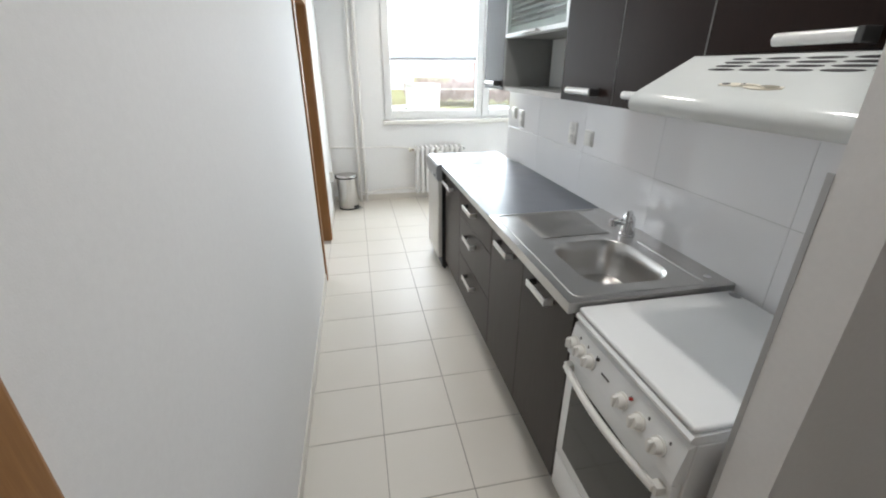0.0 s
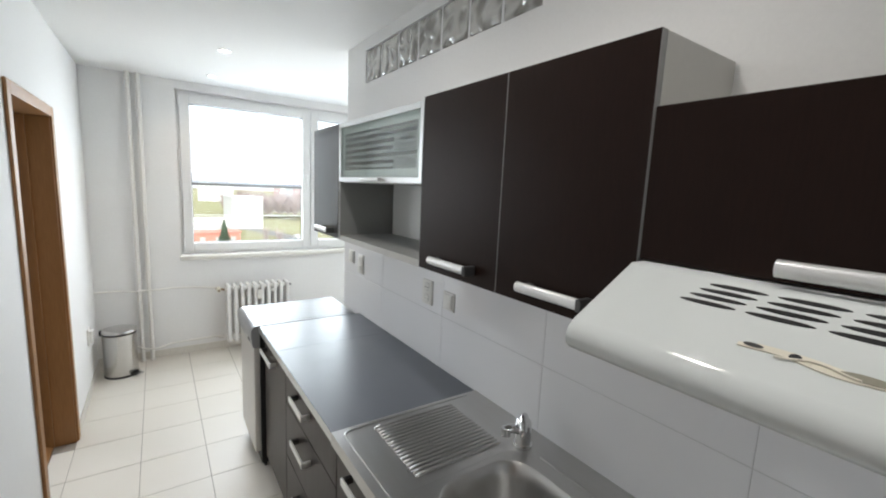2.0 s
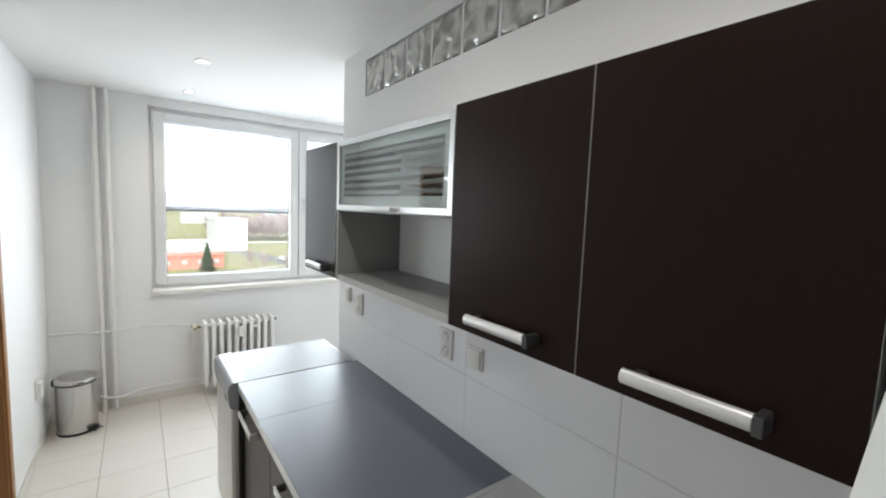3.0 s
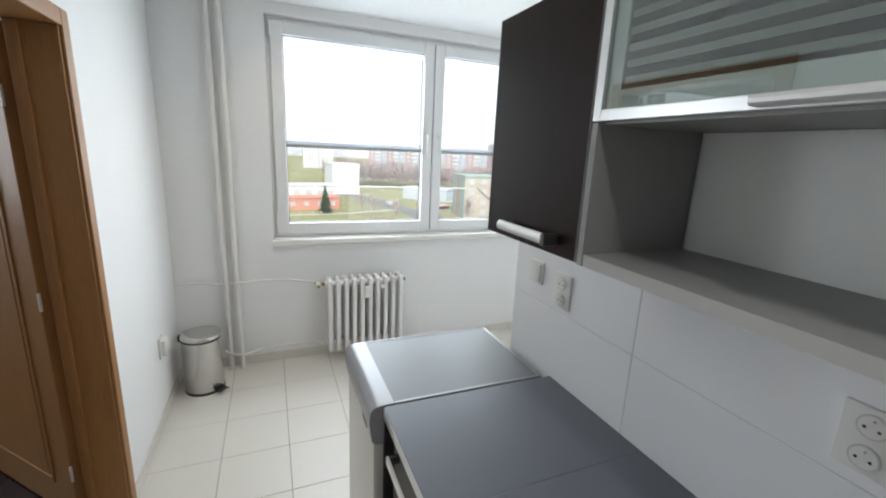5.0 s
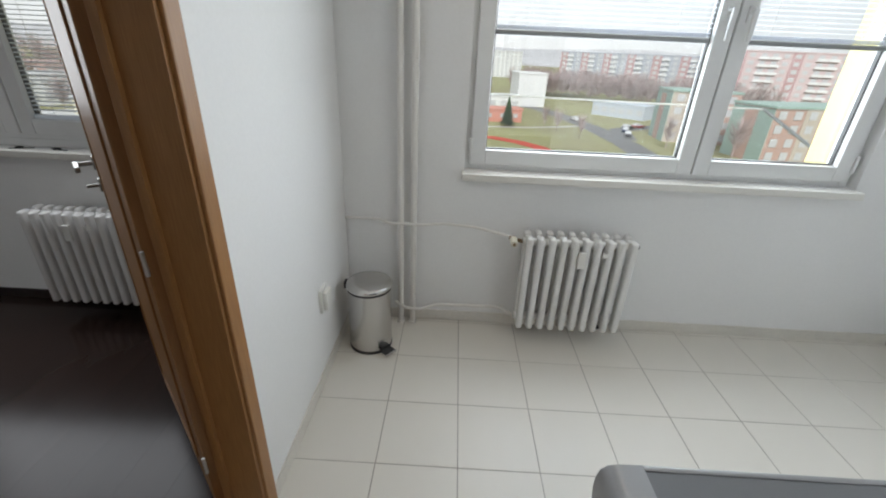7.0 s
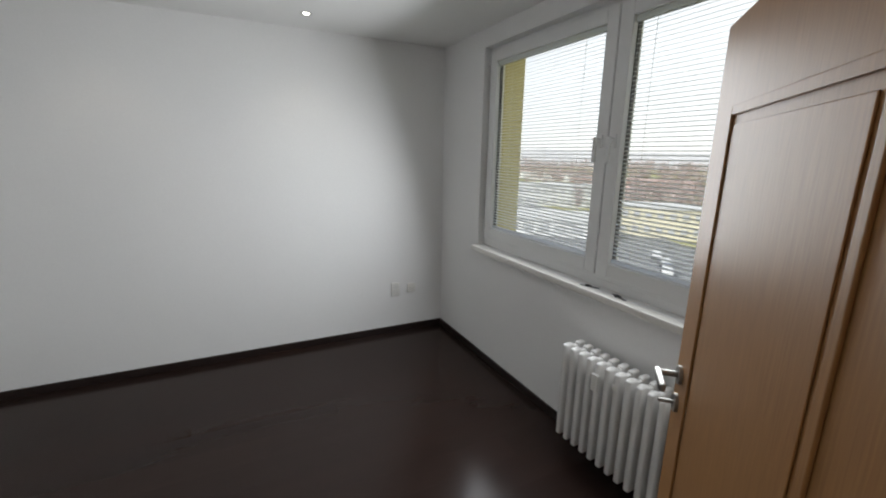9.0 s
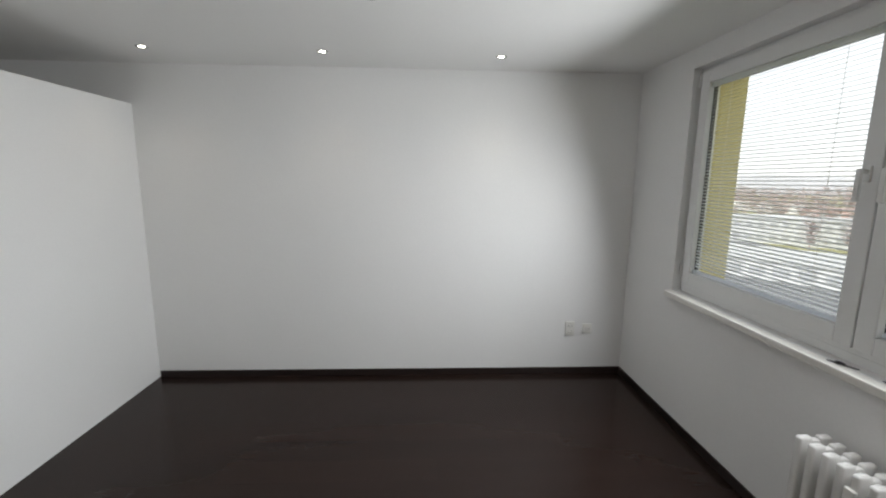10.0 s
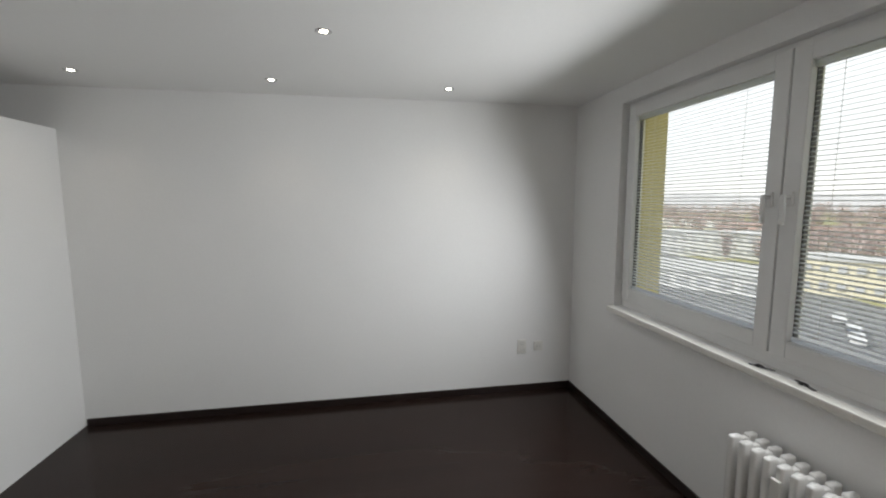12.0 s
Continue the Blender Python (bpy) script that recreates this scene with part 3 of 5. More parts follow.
wall_cabinet("narrow_wall_cabinet", 2.712, 3.106, 1.417, 1.983, [(2.712, 3.106)], "narrow dark wenge wall cabinet at the wall's end", [(2.775, 2.985, 1.452)], GREYBOARD)

t = thing("glazed_cabinet", "grey cabinet with aluminium framed glass flap over open niche", "cabinet", (1.25, 2.32, 1.412), group="wenge wall cabinets")
gy0, gy1 = 1.912, 2.709
for n, b in (("side_panel", (XU + 0.02, XE - 0.001, gy0, gy0 + 0.016, 1.7035, 1.985)), ("side_panel", (XU + 0.02, XE - 0.001, gy1 - 0.016, gy1, 1.7035, 1.985)),
             ("niche_side", (XU + 0.002, XE - 0.001, gy1 - 0.016, gy1, 1.412, 1.703)),
             ("top_panel", (XU + 0.02, XE - 0.001, gy0 + 0.0165, gy1 - 0.0165, 1.969, 1.985)), ("middle_shelf", (XU + 0.02, XE - 0.001, gy0 + 0.0165, gy1 - 0.0165, 1.700, 1.716)),
             ("bottom_shelf", (XU + 0.006, XE - 0.001, gy0, gy1 - 0.0165, 1.412, 1.437))):
    part(n, box(*b), GREYBOARD, t, "grey board")
part("back_panel", box(XE - 0.008, XE - 0.002, gy0, gy1 - 0.03, 1.4375, 1.699), NICHE, t, "pale back panel of the open niche")
part("edge_band", box(XU + 0.0045, XU + 0.0058, gy0, gy1 - 0.017, 1.412, 1.437), CARCASS, t, "pale front edge of the bottom shelf")
part("back_panel", box(XE - 0.008, XE - 0.002, gy0 + 0.017, gy1 - 0.017, 1.717, 1.968), CARCASS_DARK, t)
part("inner_shelf", box(XU + 0.06, XE - 0.01, gy0 + 0.017, gy1 - 0.017, 1.838, 1.846), CARCASS_DARK, t)
fr = bmesh.new()
z0, z1 = 1.705, 1.984
for a, b, c, d in ((gy0, gy0 + 0.022, z0, z1), (gy1 - 0.022, gy1, z0, z1), (gy0 + 0.0222, gy1 - 0.0222, z0, z0 + 0.022), (gy0 + 0.0222, gy1 - 0.0222, z1 - 0.022, z1)):
    bm_box(fr, XU, XU + 0.018, a, b, c, d, 0.002)
flap = part("flap_frame", fr, ALU, t, "satin aluminium flap frame")
pane = part("pane", box(XU + 0.006, XU + 0.010, gy0 + 0.0225, gy1 - 0.0225, z0 + 0.0225, z1 - 0.0225), CABGLASS, flap, "greenish clear glass pane")
pane.visible_shadow = False
band = bmesh.new()
for a, b, c, d in ((gy0 + 0.023, gy0 + 0.055, z0 + 0.023, z1 - 0.023), (gy1 - 0.055, gy1 - 0.023, z0 + 0.023, z1 - 0.023), (gy0 + 0.0552, gy1 - 0.0552, z0 + 0.023, z0 + 0.055), (gy0 + 0.0552, gy1 - 0.0552, z1 - 0.055, z1 - 0.023)):
    bm_box(band, XU + 0.0102, XU + 0.0114, a, b, c, d)
part("frosted_border", band, FROST, flap, "frosted glass border")
for k in range(6):
    zz = z0 + 0.064 + k * 0.0275
    part("frosted_stripe", box(XU + 0.0102, XU + 0.0112, gy0 + 0.062, gy1 - 0.062, zz, zz + 0.0125), STRIPE, flap, "frosted stripe on the glass")
lip = bm_sweep(bmesh.new(), [(XU - 0.0005, 1.708), (XU - 0.022, 1.709), (XU - 0.026, 1.712), (XU - 0.027, 1.717), (XU - 0.025, 1.722), (XU - 0.020, 1.723), (XU - 0.0005, 1.719)], "y", 2.205, 2.395)
part("flap_grip", lip, NICKEL, flap, "slim rounded nickel grip")

# ---- cooker hood ----
t = thing("cooker_hood", "off-white enamelled cooker hood with slots and missing switch cover", "cooker hood", (1.2, 0.83, 1.42))
hy0, hy1 = 0.536, 1.092
outline = [(XE - 0.002, 1.440), (0.955, 1.440), (0.928, 1.437), (0.908, 1.440), (0.898, 1.450), (0.896, 1.464), (0.902, 1.478), (0.915, 1.489), (1.058, 1.568), (1.066, 1.573), (XE - 0.002, 1.573)]
part("shell", bm_sweep(bmesh.new(), outline, "y", hy0, hy1), HOODMAT, t, smooth=True)
part("filter", box(0.97, 1.36, hy0 + 0.03, hy1 - 0.03, 1.432, 1.4395, bevel=0.002), SILVER, t, "grey grease filter")
slope = math.atan2(1.568 - 1.489, 1.058 - 0.915)


def on_hood(u, y, lift=0.0):
    """A point on the hood's sloping front, u metres up the slope from the lip."""
    return Vector((0.915 + u * math.cos(slope) - lift * math.sin(slope), y, 1.489 + u * math.sin(slope) + lift * math.cos(slope)))


slot = bmesh.new()
rim = [slot.verts.new((0.0044 * math.sin(a) * (1 if abs(math.cos(a)) < 0.9 else 0.8), 0.038 * math.cos(a), 0)) for a in [radians(22.5 * k) for k in range(16)]]
slot.faces.new(rim)
deep = bmesh.ops.extrude_face_region(slot, geom=slot.faces[:])
bmesh.ops.translate(slot, vec=(0, 0, 0.0012), verts=[v for v in deep["geom"] if isinstance(v, bmesh.types.BMVert)])
bmesh.ops.rotate(slot, cent=(0, 0, 0), matrix=Matrix.Rotation(-slope, 3, "Y"), verts=slot.verts[:])
slot_mesh = mesh_of("vent_slot", slot, BLACK)
for r in range(4):
    for c in range(5):
        piece("vent_slot", slot_mesh, t, on_hood(0.154 - 0.0150 * r, 0.914 - 0.087 * c + 0.0075 * r, -0.0004))
plate_bm = bmesh.new()
edges = []
for k in range(25):
    f = k / 24
    mid = 0.047 + 0.004 * math.sin(f * 6.0)
    half = 0.0025 + 0.005 * math.sin(math.pi * min(f / 0.3, 1.0) * 0.5) * math.sin(math.pi * min((1 - f) / 0.2, 1.0) * 0.5) * (0.75 + 0.25 * math.cos(f * 11))
    edges.append([plate_bm.verts.new(on_hood(mid + e * half, 0.872 - 0.150 * f, 0.0018)) for e in (-1, 1)] + [plate_bm.verts.new(on_hood(mid + e * half * 1.1, 0.872 - 0.150 * f, -0.001)) for e in (-1, 1)])
for p, q in zip(edges, edges[1:]):
    plate_bm.faces.new((p[0], q[0], q[1], p[1]))
    plate_bm.faces.new((p[2], q[2], q[0], p[0]))
    plate_bm.faces.new((p[1], q[1], q[3], p[3]))
bmesh.ops.recalc_face_normals(plate_bm, faces=plate_bm.faces[:])
switch = part("switch_plate", plate_bm, IVORY, t, "yellowed plastic switch plate without its cover", True)
# Openings are thin raised discs; the shade inside them is their colour.
OLIVE = mat("shaded_olive_recess", (0.26, 0.245, 0.19), 0.6, grain=0.3, grain_scale=90)
for u, yc, length, width, m in ((0.050, 0.856, 0.011, 0.0035, CAP), (0.0485, 0.8135, 0.0062, 0.0058, BLACK), (0.0455, 0.752, 0.023, 0.0058, OLIVE)):
    hole = bmesh.new()
    hole.faces.new([hole.verts.new(on_hood(u + width * math.sin(radians(18 * q)), yc + length * math.cos(radians(18 * q)), 0.0022)) for q in range(20)])
    deep = bmesh.ops.extrude_face_region(hole, geom=hole.faces[:])
    bmesh.ops.translate(hole, vec=(on_hood(0, 0, 0.0004) - on_hood(0, 0, 0)), verts=[v for v in deep["geom"] if isinstance(v, bmesh.types.BMVert)])
    part("switch_hole", hole, m, switch, "dark opening in the switch plate")
strip = bm_tube(bmesh.new(), [on_hood(0.0405 + 0.0085 * (0.5 - 0.5 * math.cos(k * 0.7)), 0.832 - 0.0085 * k, 0.003) for k in range(10)], 0.0016, 6)
part("broken_strip", strip, IVORY, switch, "bent strip of broken plastic", True)
part("lamp_cover", box(1.02, 1.12, 0.72, 0.94, 1.428, 1.4318), PLASTIC, t)

# ---- cooker ----
t = thing("cooker", "white freestanding gas cooker with closed lid", "cooker", (1.1, 0.815, 0))
cy0, cy1 = 0.566, 1.060
part("body", box(0.836, 1.385, cy0, cy1, 0.09, 0.818, bevel=0.004), ENAMEL, t)
part("plinth", box(0.87, 1.37, cy0 + 0.01, cy1 - 0.01, 0.0, 0.0895), BLACK, t)
rim_prof = [(0.835, 0.819), (0.818, 0.826), (0.815, 0.836), (0.822, 0.845), (1.385, 0.845), (1.385, 0.819)]
part("hob_rim", bm_sweep(bmesh.new(), rim_prof, "y", cy0 + 0.001, cy1 - 0.001), ENAMEL, t, smooth=True)
part("lid", box(0.821, 1.372, cy0 + 0.004, cy1 - 0.004, 0.848, 0.866, bevel=0.008, seg=3), ENAMEL, t, "white enamel lid, closed", True)
# Black filler paints the shade in the slit between rim and lid.
part("lid_gap", box(0.832, 1.37, cy0 + 0.01, cy1 - 0.01, 0.845, 0.8478), BLACK, t)
for yy in (cy0 + 0.04, cy1 - 0.04):
    part("lid_hinge", bm_ball(bmesh.new(), (1.352, yy, 0.866), 0.020, 14, (0.8, 1.0, 0.12)), SILVER, t, "grey lid hinge")
panel = [(0.835, 0.700), (0.803, 0.703), (0.806, 0.735), (0.818, 0.808), (0.835, 0.817)]
front = part("control_panel", bm_sweep(bmesh.new(), panel, "y", cy0 + 0.002, cy1 - 0.002), ENAMEL, t, "sloping white control panel")
tilt = Vector((-0.97, 0, 0.22)).normalized()
for k, yy in enumerate((1.030, 0.985, 0.935, 0.775, 0.705, 0.632)):
    base = Vector((0.8105, yy, 0.751))
    kb = rod(base, base + tilt * 0.007, 0.0235, seg=20)
    bm_rod(kb, base + tilt * 0.007, base + tilt * 0.026, 0.019, 0.017, seg=20)
    bm_box(kb, base.x - 0.034, base.x - 0.010, yy - 0.0045, yy + 0.0045, 0.741, 0.772, 0.003)
    knob = part("knob", kb, PLASTIC, front, "white ribbed control knob", True)
    part("mark", box(0.8085, 0.811, yy - 0.028, yy - 0.024, 0.783, 0.791), GASKET, front)
part("lettering_bar", box(0.8055, 0.8085, 0.84, 0.875, 0.757, 0.761), GASKET, front)
part("pilot_lamp", rod((0.812, 0.905, 0.782), (0.806, 0.905, 0.784), 0.005), BLACK, front)
part("pilot_lamp", rod((0.812, 0.748, 0.782), (0.806, 0.748, 0.784), 0.005), mat("red_lamp_lens", (0.35, 0.04, 0.03), 0.2), front, "small red pilot lamp")
oven = part("oven_door", box(0.810, 0.8355, cy0 + 0.004, cy1 - 0.004, 0.262, 0.694, bevel=0.006), ENAMEL, t, "white oven door", True)
part("window", box(0.8075, 0.8098, cy0 + 0.05, cy1 - 0.05, 0.315, 0.635, bevel=0.001), OVENGLASS, oven, "dark oven glass")
pts = [(0.790 - 0.020 * math.sin(math.pi * k / 10), cy0 + 0.03 + (cy1 - cy0 - 0.06) * k / 10, 0.662) for k in range(11)]
grip = bm_tube(bmesh.new(), pts, 0.0115, 10)
bm_box(grip, 0.786, 0.811, cy0 + 0.018, cy0 + 0.045, 0.648, 0.676, 0.005)
bm_box(grip, 0.786, 0.811, cy1 - 0.045, cy1 - 0.018, 0.648, 0.676, 0.005)
part("handle", grip, PLASTIC, oven, "curved white oven handle", True)
part("drawer_front", box(0.812, 0.8355, cy0 + 0.004, cy1 - 0.004, 0.095, 0.255, bevel=0.006), ENAMEL, t, "white bottom drawer", True)

# ---- base cabinets ----
XB = 0.815


def base_cabinet(name, y0, y1, fronts, label):
    """fronts: (y0, y1, z0, z1, handle y0, handle y1, handle z)."""
    t = thing(name, label, "cabinet", (1.1, (y0 + y1) / 2, 0), group="base cabinets")
    zt = 0.834 if name != "sink_cabinet" else 0.66
    sink = name == "sink_cabinet"
    for n, b in (("side_panel", (XB + 0.020, XE - 0.002, y0 + 0.001, y0 + 0.019, 0.1, 0.834)), ("side_panel", (XB + 0.020, XE - 0.002, y1 - 0.019, y1 - 0.001, 0.1, 0.834)),
                 ("bottom_panel", (XB + 0.020, XE - 0.002, y0 + 0.0195, y1 - 0.0195, 0.1, 0.118)),
                 ("front_rail", (XB + 0.020, XB + 0.036, y0 + 0.0195, y1 - 0.0195, zt - 0.05 if sink else 0.80, zt))):
        part(n, box(*b), CARCASS, t, "pale grey board")
    part("plinth", box(0.858, 0.874, y0, y1, 0.0, 0.0995), BASEFRONT, t, "dark recessed plinth")
    for a, b, c, d, h0, h1, hz in fronts:
        drawer = d - c < 0.4
        f = part("drawer_front" if drawer else "door", box(XB, XB + 0.018, a + 0.0015, b - 0.0015, c, d, bevel=0.0015), BASEFRONT, t, "dark taupe-brown front")
        h = box(XB - 0.038, XB - 0.030, h0, h1, hz - 0.012, hz + 0.012, bevel=0.002)
        bm_box(h, XB - 0.0385, XB - 0.0005, h0, h0 + 0.010, hz - 0.012, hz + 0.012, 0.002)
        hh = part("handle", h, NICKEL, f, "flat satin nickel bow handle")
        part("foot", box(XB - 0.030, XB - 0.0005, h1 - 0.012, h1, hz - 0.011, hz + 0.011), CAP, hh)
        part("foot", box(XB - 0.0295, XB - 0.0005, h0 + 0.0105, h0 + 0.016, hz - 0.011, hz + 0.011), CAP, hh)
    return t


base_cabinet("sink_cabinet", 1.068, 1.918, [(1.068, 1.493, 0.105, 0.832, 1.210, 1.375, 0.792), (1.493, 1.918, 0.105, 0.832, 1.612, 1.785, 0.788)], "dark taupe two-door cabinet under the steel sink")
base_cabinet("drawer_cabinet", 1.921, 2.600, [(1.921, 2.600, 0.660, 0.832, 2.215, 2.405, 0.770), (1.921, 2.600, 0.390, 0.656, 2.205, 2.39, 0.575), (1.921, 2.600, 0.105, 0.386, 2.19, 2.38, 0.305)], "dark taupe cabinet with three drawers")
base_cabinet("end_cabinet", 2.603, 3.066, [(2.603, 3.066, 0.105, 0.832, 2.775, 3.015, 0.770)], "dark taupe one-door cabinet beside the dishwasher")
WJ = 2.704                     # joint between the two worktop boards
t = thing("worktop", "dark grey laminate worktop on the base cabinets", "worktop", (1.1, 2.51, 0.836))
for a, b in ((1.912, WJ - 0.0003), (WJ + 0.0003, 3.112)):
    part("slab", box(0.795, XE - 0.002, a, b, 0.836, 0.874, bevel=0.0015), WORKTOP, t)
part("edge_strip", box(0.7935, 0.7948, 1.912, 3.112, 0.839, 0.871), ALU, t, "aluminium front edge strip")

# ---- sink ----
t = thing("sink", "stainless steel inset sink with drainer and bowl", "sink", (1.1, 1.49, 0.84))
sy0, sy1, sx0, sx1, sz = 1.068, 1.910, 0.792, XE - 0.003, 0.878
bx0, bx1, by0, by1 = 0.914, 1.246, 1.145, 1.520
plate = bmesh.new()


def rounded(x0, x1, y0, y1, r, z, n=6):
    pts = []
    for cx, cy, a0 in ((x1 - r, y1 - r, 0), (x0 + r, y1 - r, 90), (x0 + r, y0 + r, 180), (x1 - r, y0 + r, 270)):
        for k in range(n + 1):
            a = radians(a0 + 90 * k / n)
            pts.append((cx + r * math.cos(a), cy + r * math.sin(a), z))
    return pts


N = 6
loops = [rounded(bx0, bx1, by0, by1, 0.10, sz, N), rounded(bx0 + 0.006, bx1 - 0.006, by0 + 0.006, by1 - 0.006, 0.098, sz - 0.006, N),
         rounded(bx0 + 0.015, bx1 - 0.015, by0 + 0.015, by1 - 0.015, 0.092, sz - 0.05, N), rounded(bx0 + 0.025, bx1 - 0.025, by0 + 0.025, by1 - 0.025, 0.085, sz - 0.11, N),
         rounded(bx0 + 0.045, bx1 - 0.045, by0 + 0.045, by1 - 0.045, 0.07, sz - 0.138, N), rounded(bx0 + 0.09, bx1 - 0.09, by0 + 0.09, by1 - 0.09, 0.05, sz - 0.148, N)]
rings = [[plate.verts.new(p) for p in lp] for lp in loops]
k = len(rings[0])
for a, b in zip(rings, rings[1:]):
    for i in range(k):
        plate.faces.new((a[i], a[(i + 1) % k], b[(i + 1) % k], b[i]))
plate.faces.new(rings[-1])
outer = []
for p in loops[0]:
    cx, cy = (bx0 + bx1) / 2, (by0 + by1) / 2
    dx, dy = p[0] - cx, p[1] - cy
    s = min((sx1 - cx if dx > 0 else sx0 - cx) / dx if abs(dx) > 1e-6 else 1e9, ((1.54 - cy) if dy > 0 else (sy0 - cy)) / dy if abs(dy) > 1e-6 else 1e9)
    outer.append((cx + dx * s, cy + dy * s, sz))
bmesh.ops.recalc_face_normals(plate, faces=plate.faces[:])
bowl = part("bowl", plate, STEEL, t, "rounded steel bowl", True)
plate = bmesh.new()
outer = [plate.verts.new(p) for p in outer]
inner = [plate.verts.new(p) for p in loops[0]]
for i in range(k):
    plate.faces.new((outer[i], outer[(i + 1) % k], inner[(i + 1) % k], inner[i]))
for x, y in ((sx0, sy0), (sx1, sy0), (sx1, 1.54), (sx0, 1.54)):
    corner = Vector((x, y, sz))
    near = sorted(outer, key=lambda v: (v.co - corner).length)[:2]
    if (near[0].co - corner).length > 1e-4:
        cv = plate.verts.new(corner)
        plate.faces.new((cv, near[0], near[1]))
bmesh.ops.recalc_face_normals(plate, faces=plate.faces[:])
part("rim_plate", plate, STEEL, t, "flat brushed steel plate round the bowl")
part("deck", box(sx0, sx1, 1.5405, sy1, sz - 0.002, sz - 0.0002), STEEL, t, "brushed steel draining deck")
part("front_fold", box(sx0, sx0 + 0.003, sy0, sy1, sz - 0.042, sz - 0.0022), STEEL, t, "folded steel front edge")
part("side_fold", box(sx0 + 0.0032, sx1, sy0, sy0 + 0.003, sz - 0.042, sz - 0.0022), STEEL, t)
bm_edge = bmesh.new()
bm_tube(bm_edge, [(sx1 - 0.06, sy0 + 0.022, sz), (sx0 + 0.05, sy0 + 0.022, sz), (sx0 + 0.032, sy0 + 0.04, sz), (sx0 + 0.032, sy1 - 0.035, sz), (sx0 + 0.055, sy1 - 0.018, sz), (sx1 - 0.06, sy1 - 0.018, sz)], 0.0035, 8)
part("raised_rim", bm_edge, STEEL, t, smooth=True)
part("raised_bead", bm_tube(bmesh.new(), [(sx1 - 0.10, 1.10, sz), (sx1 - 0.10, 1.46, sz)], 0.004, 8), STEEL, t, smooth=True)
for i in range(17):
    yy = 1.860 - i * 0.0172
    part("drainer_rib", bm_tube(bmesh.new(), [(0.925, yy, sz - 0.002), (0.945, yy, sz + 0.0022), (1.225, yy, sz + 0.0022), (1.245, yy, sz - 0.002)], 0.0052, 8), STEEL, t, smooth=True)
drain = rod((1.09, 1.33, sz - 0.149), (1.09, 1.33, sz - 0.144), 0.04, seg=24)
part("drain_rim", drain, STEEL, t, "round chrome drain", True)
part("drain_hole", rod((1.09, 1.33, sz - 0.1438), (1.09, 1.33, sz - 0.1428), 0.010, seg=20), CAP, t)
part("tap_hole_plug", rod((1.34, 1.13, sz), (1.34, 1.13, sz + 0.003), 0.012, seg=18), CHROME, t, smooth=True)

t = thing("mixer_tap", "small chrome single-lever mixer tap on the sink", "tap", (1.295, 1.535, sz))
p = Vector((1.295, 1.535, sz))
body = rod(p, p + Vector((0, 0, 0.010)), 0.031, seg=24)
bm_rod(body, p, p + Vector((0, 0, 0.072)), 0.027, 0.025, seg=20)
bm_ball(body, p + Vector((0, 0, 0.074)), 0.0265, 14)
part("body", body, CHROME, t, smooth=True)
spout = bm_tube(bmesh.new(), [tuple(p + Vector(v)) for v in ((0, 0, 0.044), (-0.024, 0.006, 0.062), (-0.046, 0.013, 0.068), (-0.060, 0.017, 0.062))], 0.0145, 12)
bm_rod(spout, p + Vector((-0.060, 0.017, 0.072)), p + Vector((-0.060, 0.017, 0.046)), 0.0150, seg=16)
part("spout", spout, CHROME, t, smooth=True)
lev = bm_tube(bmesh.new(), [tuple(p + Vector(v)) for v in ((0.006, 0.006, 0.082), (0.002, 0.0, 0.102), (-0.012, -0.012, 0.108), (-0.030, -0.028, 0.098), (-0.040, -0.036, 0.080))], 0.0125, 12)
part("lever", lev, CHROME, t, smooth=True)

# ---- dishwasher ----
t = thing("dishwasher", "slim silver dishwasher with dark grey top panel", "dishwasher", (1.07, 3.34, 0))
dy0, dy1 = 3.118, 3.566
# Shade beside the protruding casing is painted in as black.
part("body", box(0.80, 1.37, dy0 + 0.003, dy1 - 0.003, 0.02, 0.835, bevel=0.004), BLACK, t, "casing coloured black for the shade at its side")
part("plinth", box(0.815, 0.83, dy0 + 0.004, dy1 - 0.004, 0.0, 0.0995), BLACK, t)
part("door", box(0.765, 0.7995, dy0 + 0.002, dy1 - 0.002, 0.105, 0.742, bevel=0.008), DWDOOR, t, "silver-white front door", True)
fascia = [(0.7995, 0.745), (0.775, 0.745), (0.762, 0.752), (0.757, 0.775), (0.7525, 0.812), (0.7525, 0.838), (0.757, 0.858), (0.768, 0.870), (0.786, 0.8745), (0.830, 0.876), (0.830, 0.836), (0.7995, 0.836)]
fas = part("control_fascia", bm_sweep(bmesh.new(), fascia, "y", dy0 + 0.002, dy1 - 0.002), SILVER, t, "rounded silver control fascia", True)
part("display", box(0.7555, 0.7595, 3.175, 3.24, 0.768, 0.792, bevel=0.001), BLACK, fas, "small dark display")
for yy in (3.15, 3.265, 3.29, 3.315):
    part("button", box(0.7555, 0.7595, yy - 0.006, yy + 0.006, 0.776, 0.784, bevel=0.001), PLASTIC, fas)
frame_bm = bmesh.new()
bm_box(frame_bm, 0.8305, 1.372, dy0 + 0.001, dy0 + 0.013, 0.836, 0.8755, 0.004)
bm_box(frame_bm, 0.8305, 1.372, dy1 - 0.013, dy1 - 0.001, 0.836, 0.8755, 0.004)
bm_box(frame_bm, 1.358, 1.372, dy0 + 0.0135, dy1 - 0.0135, 0.836, 0.8755, 0.004)
part("top_frame", frame_bm, SILVER, t, "silver plastic top frame", True)
part("top_panel", box(0.825, 1.3575, dy0 + 0.0135, dy1 - 0.0135, 0.840, 0.8735), DWTOP, t, "dark grey textured top panel")

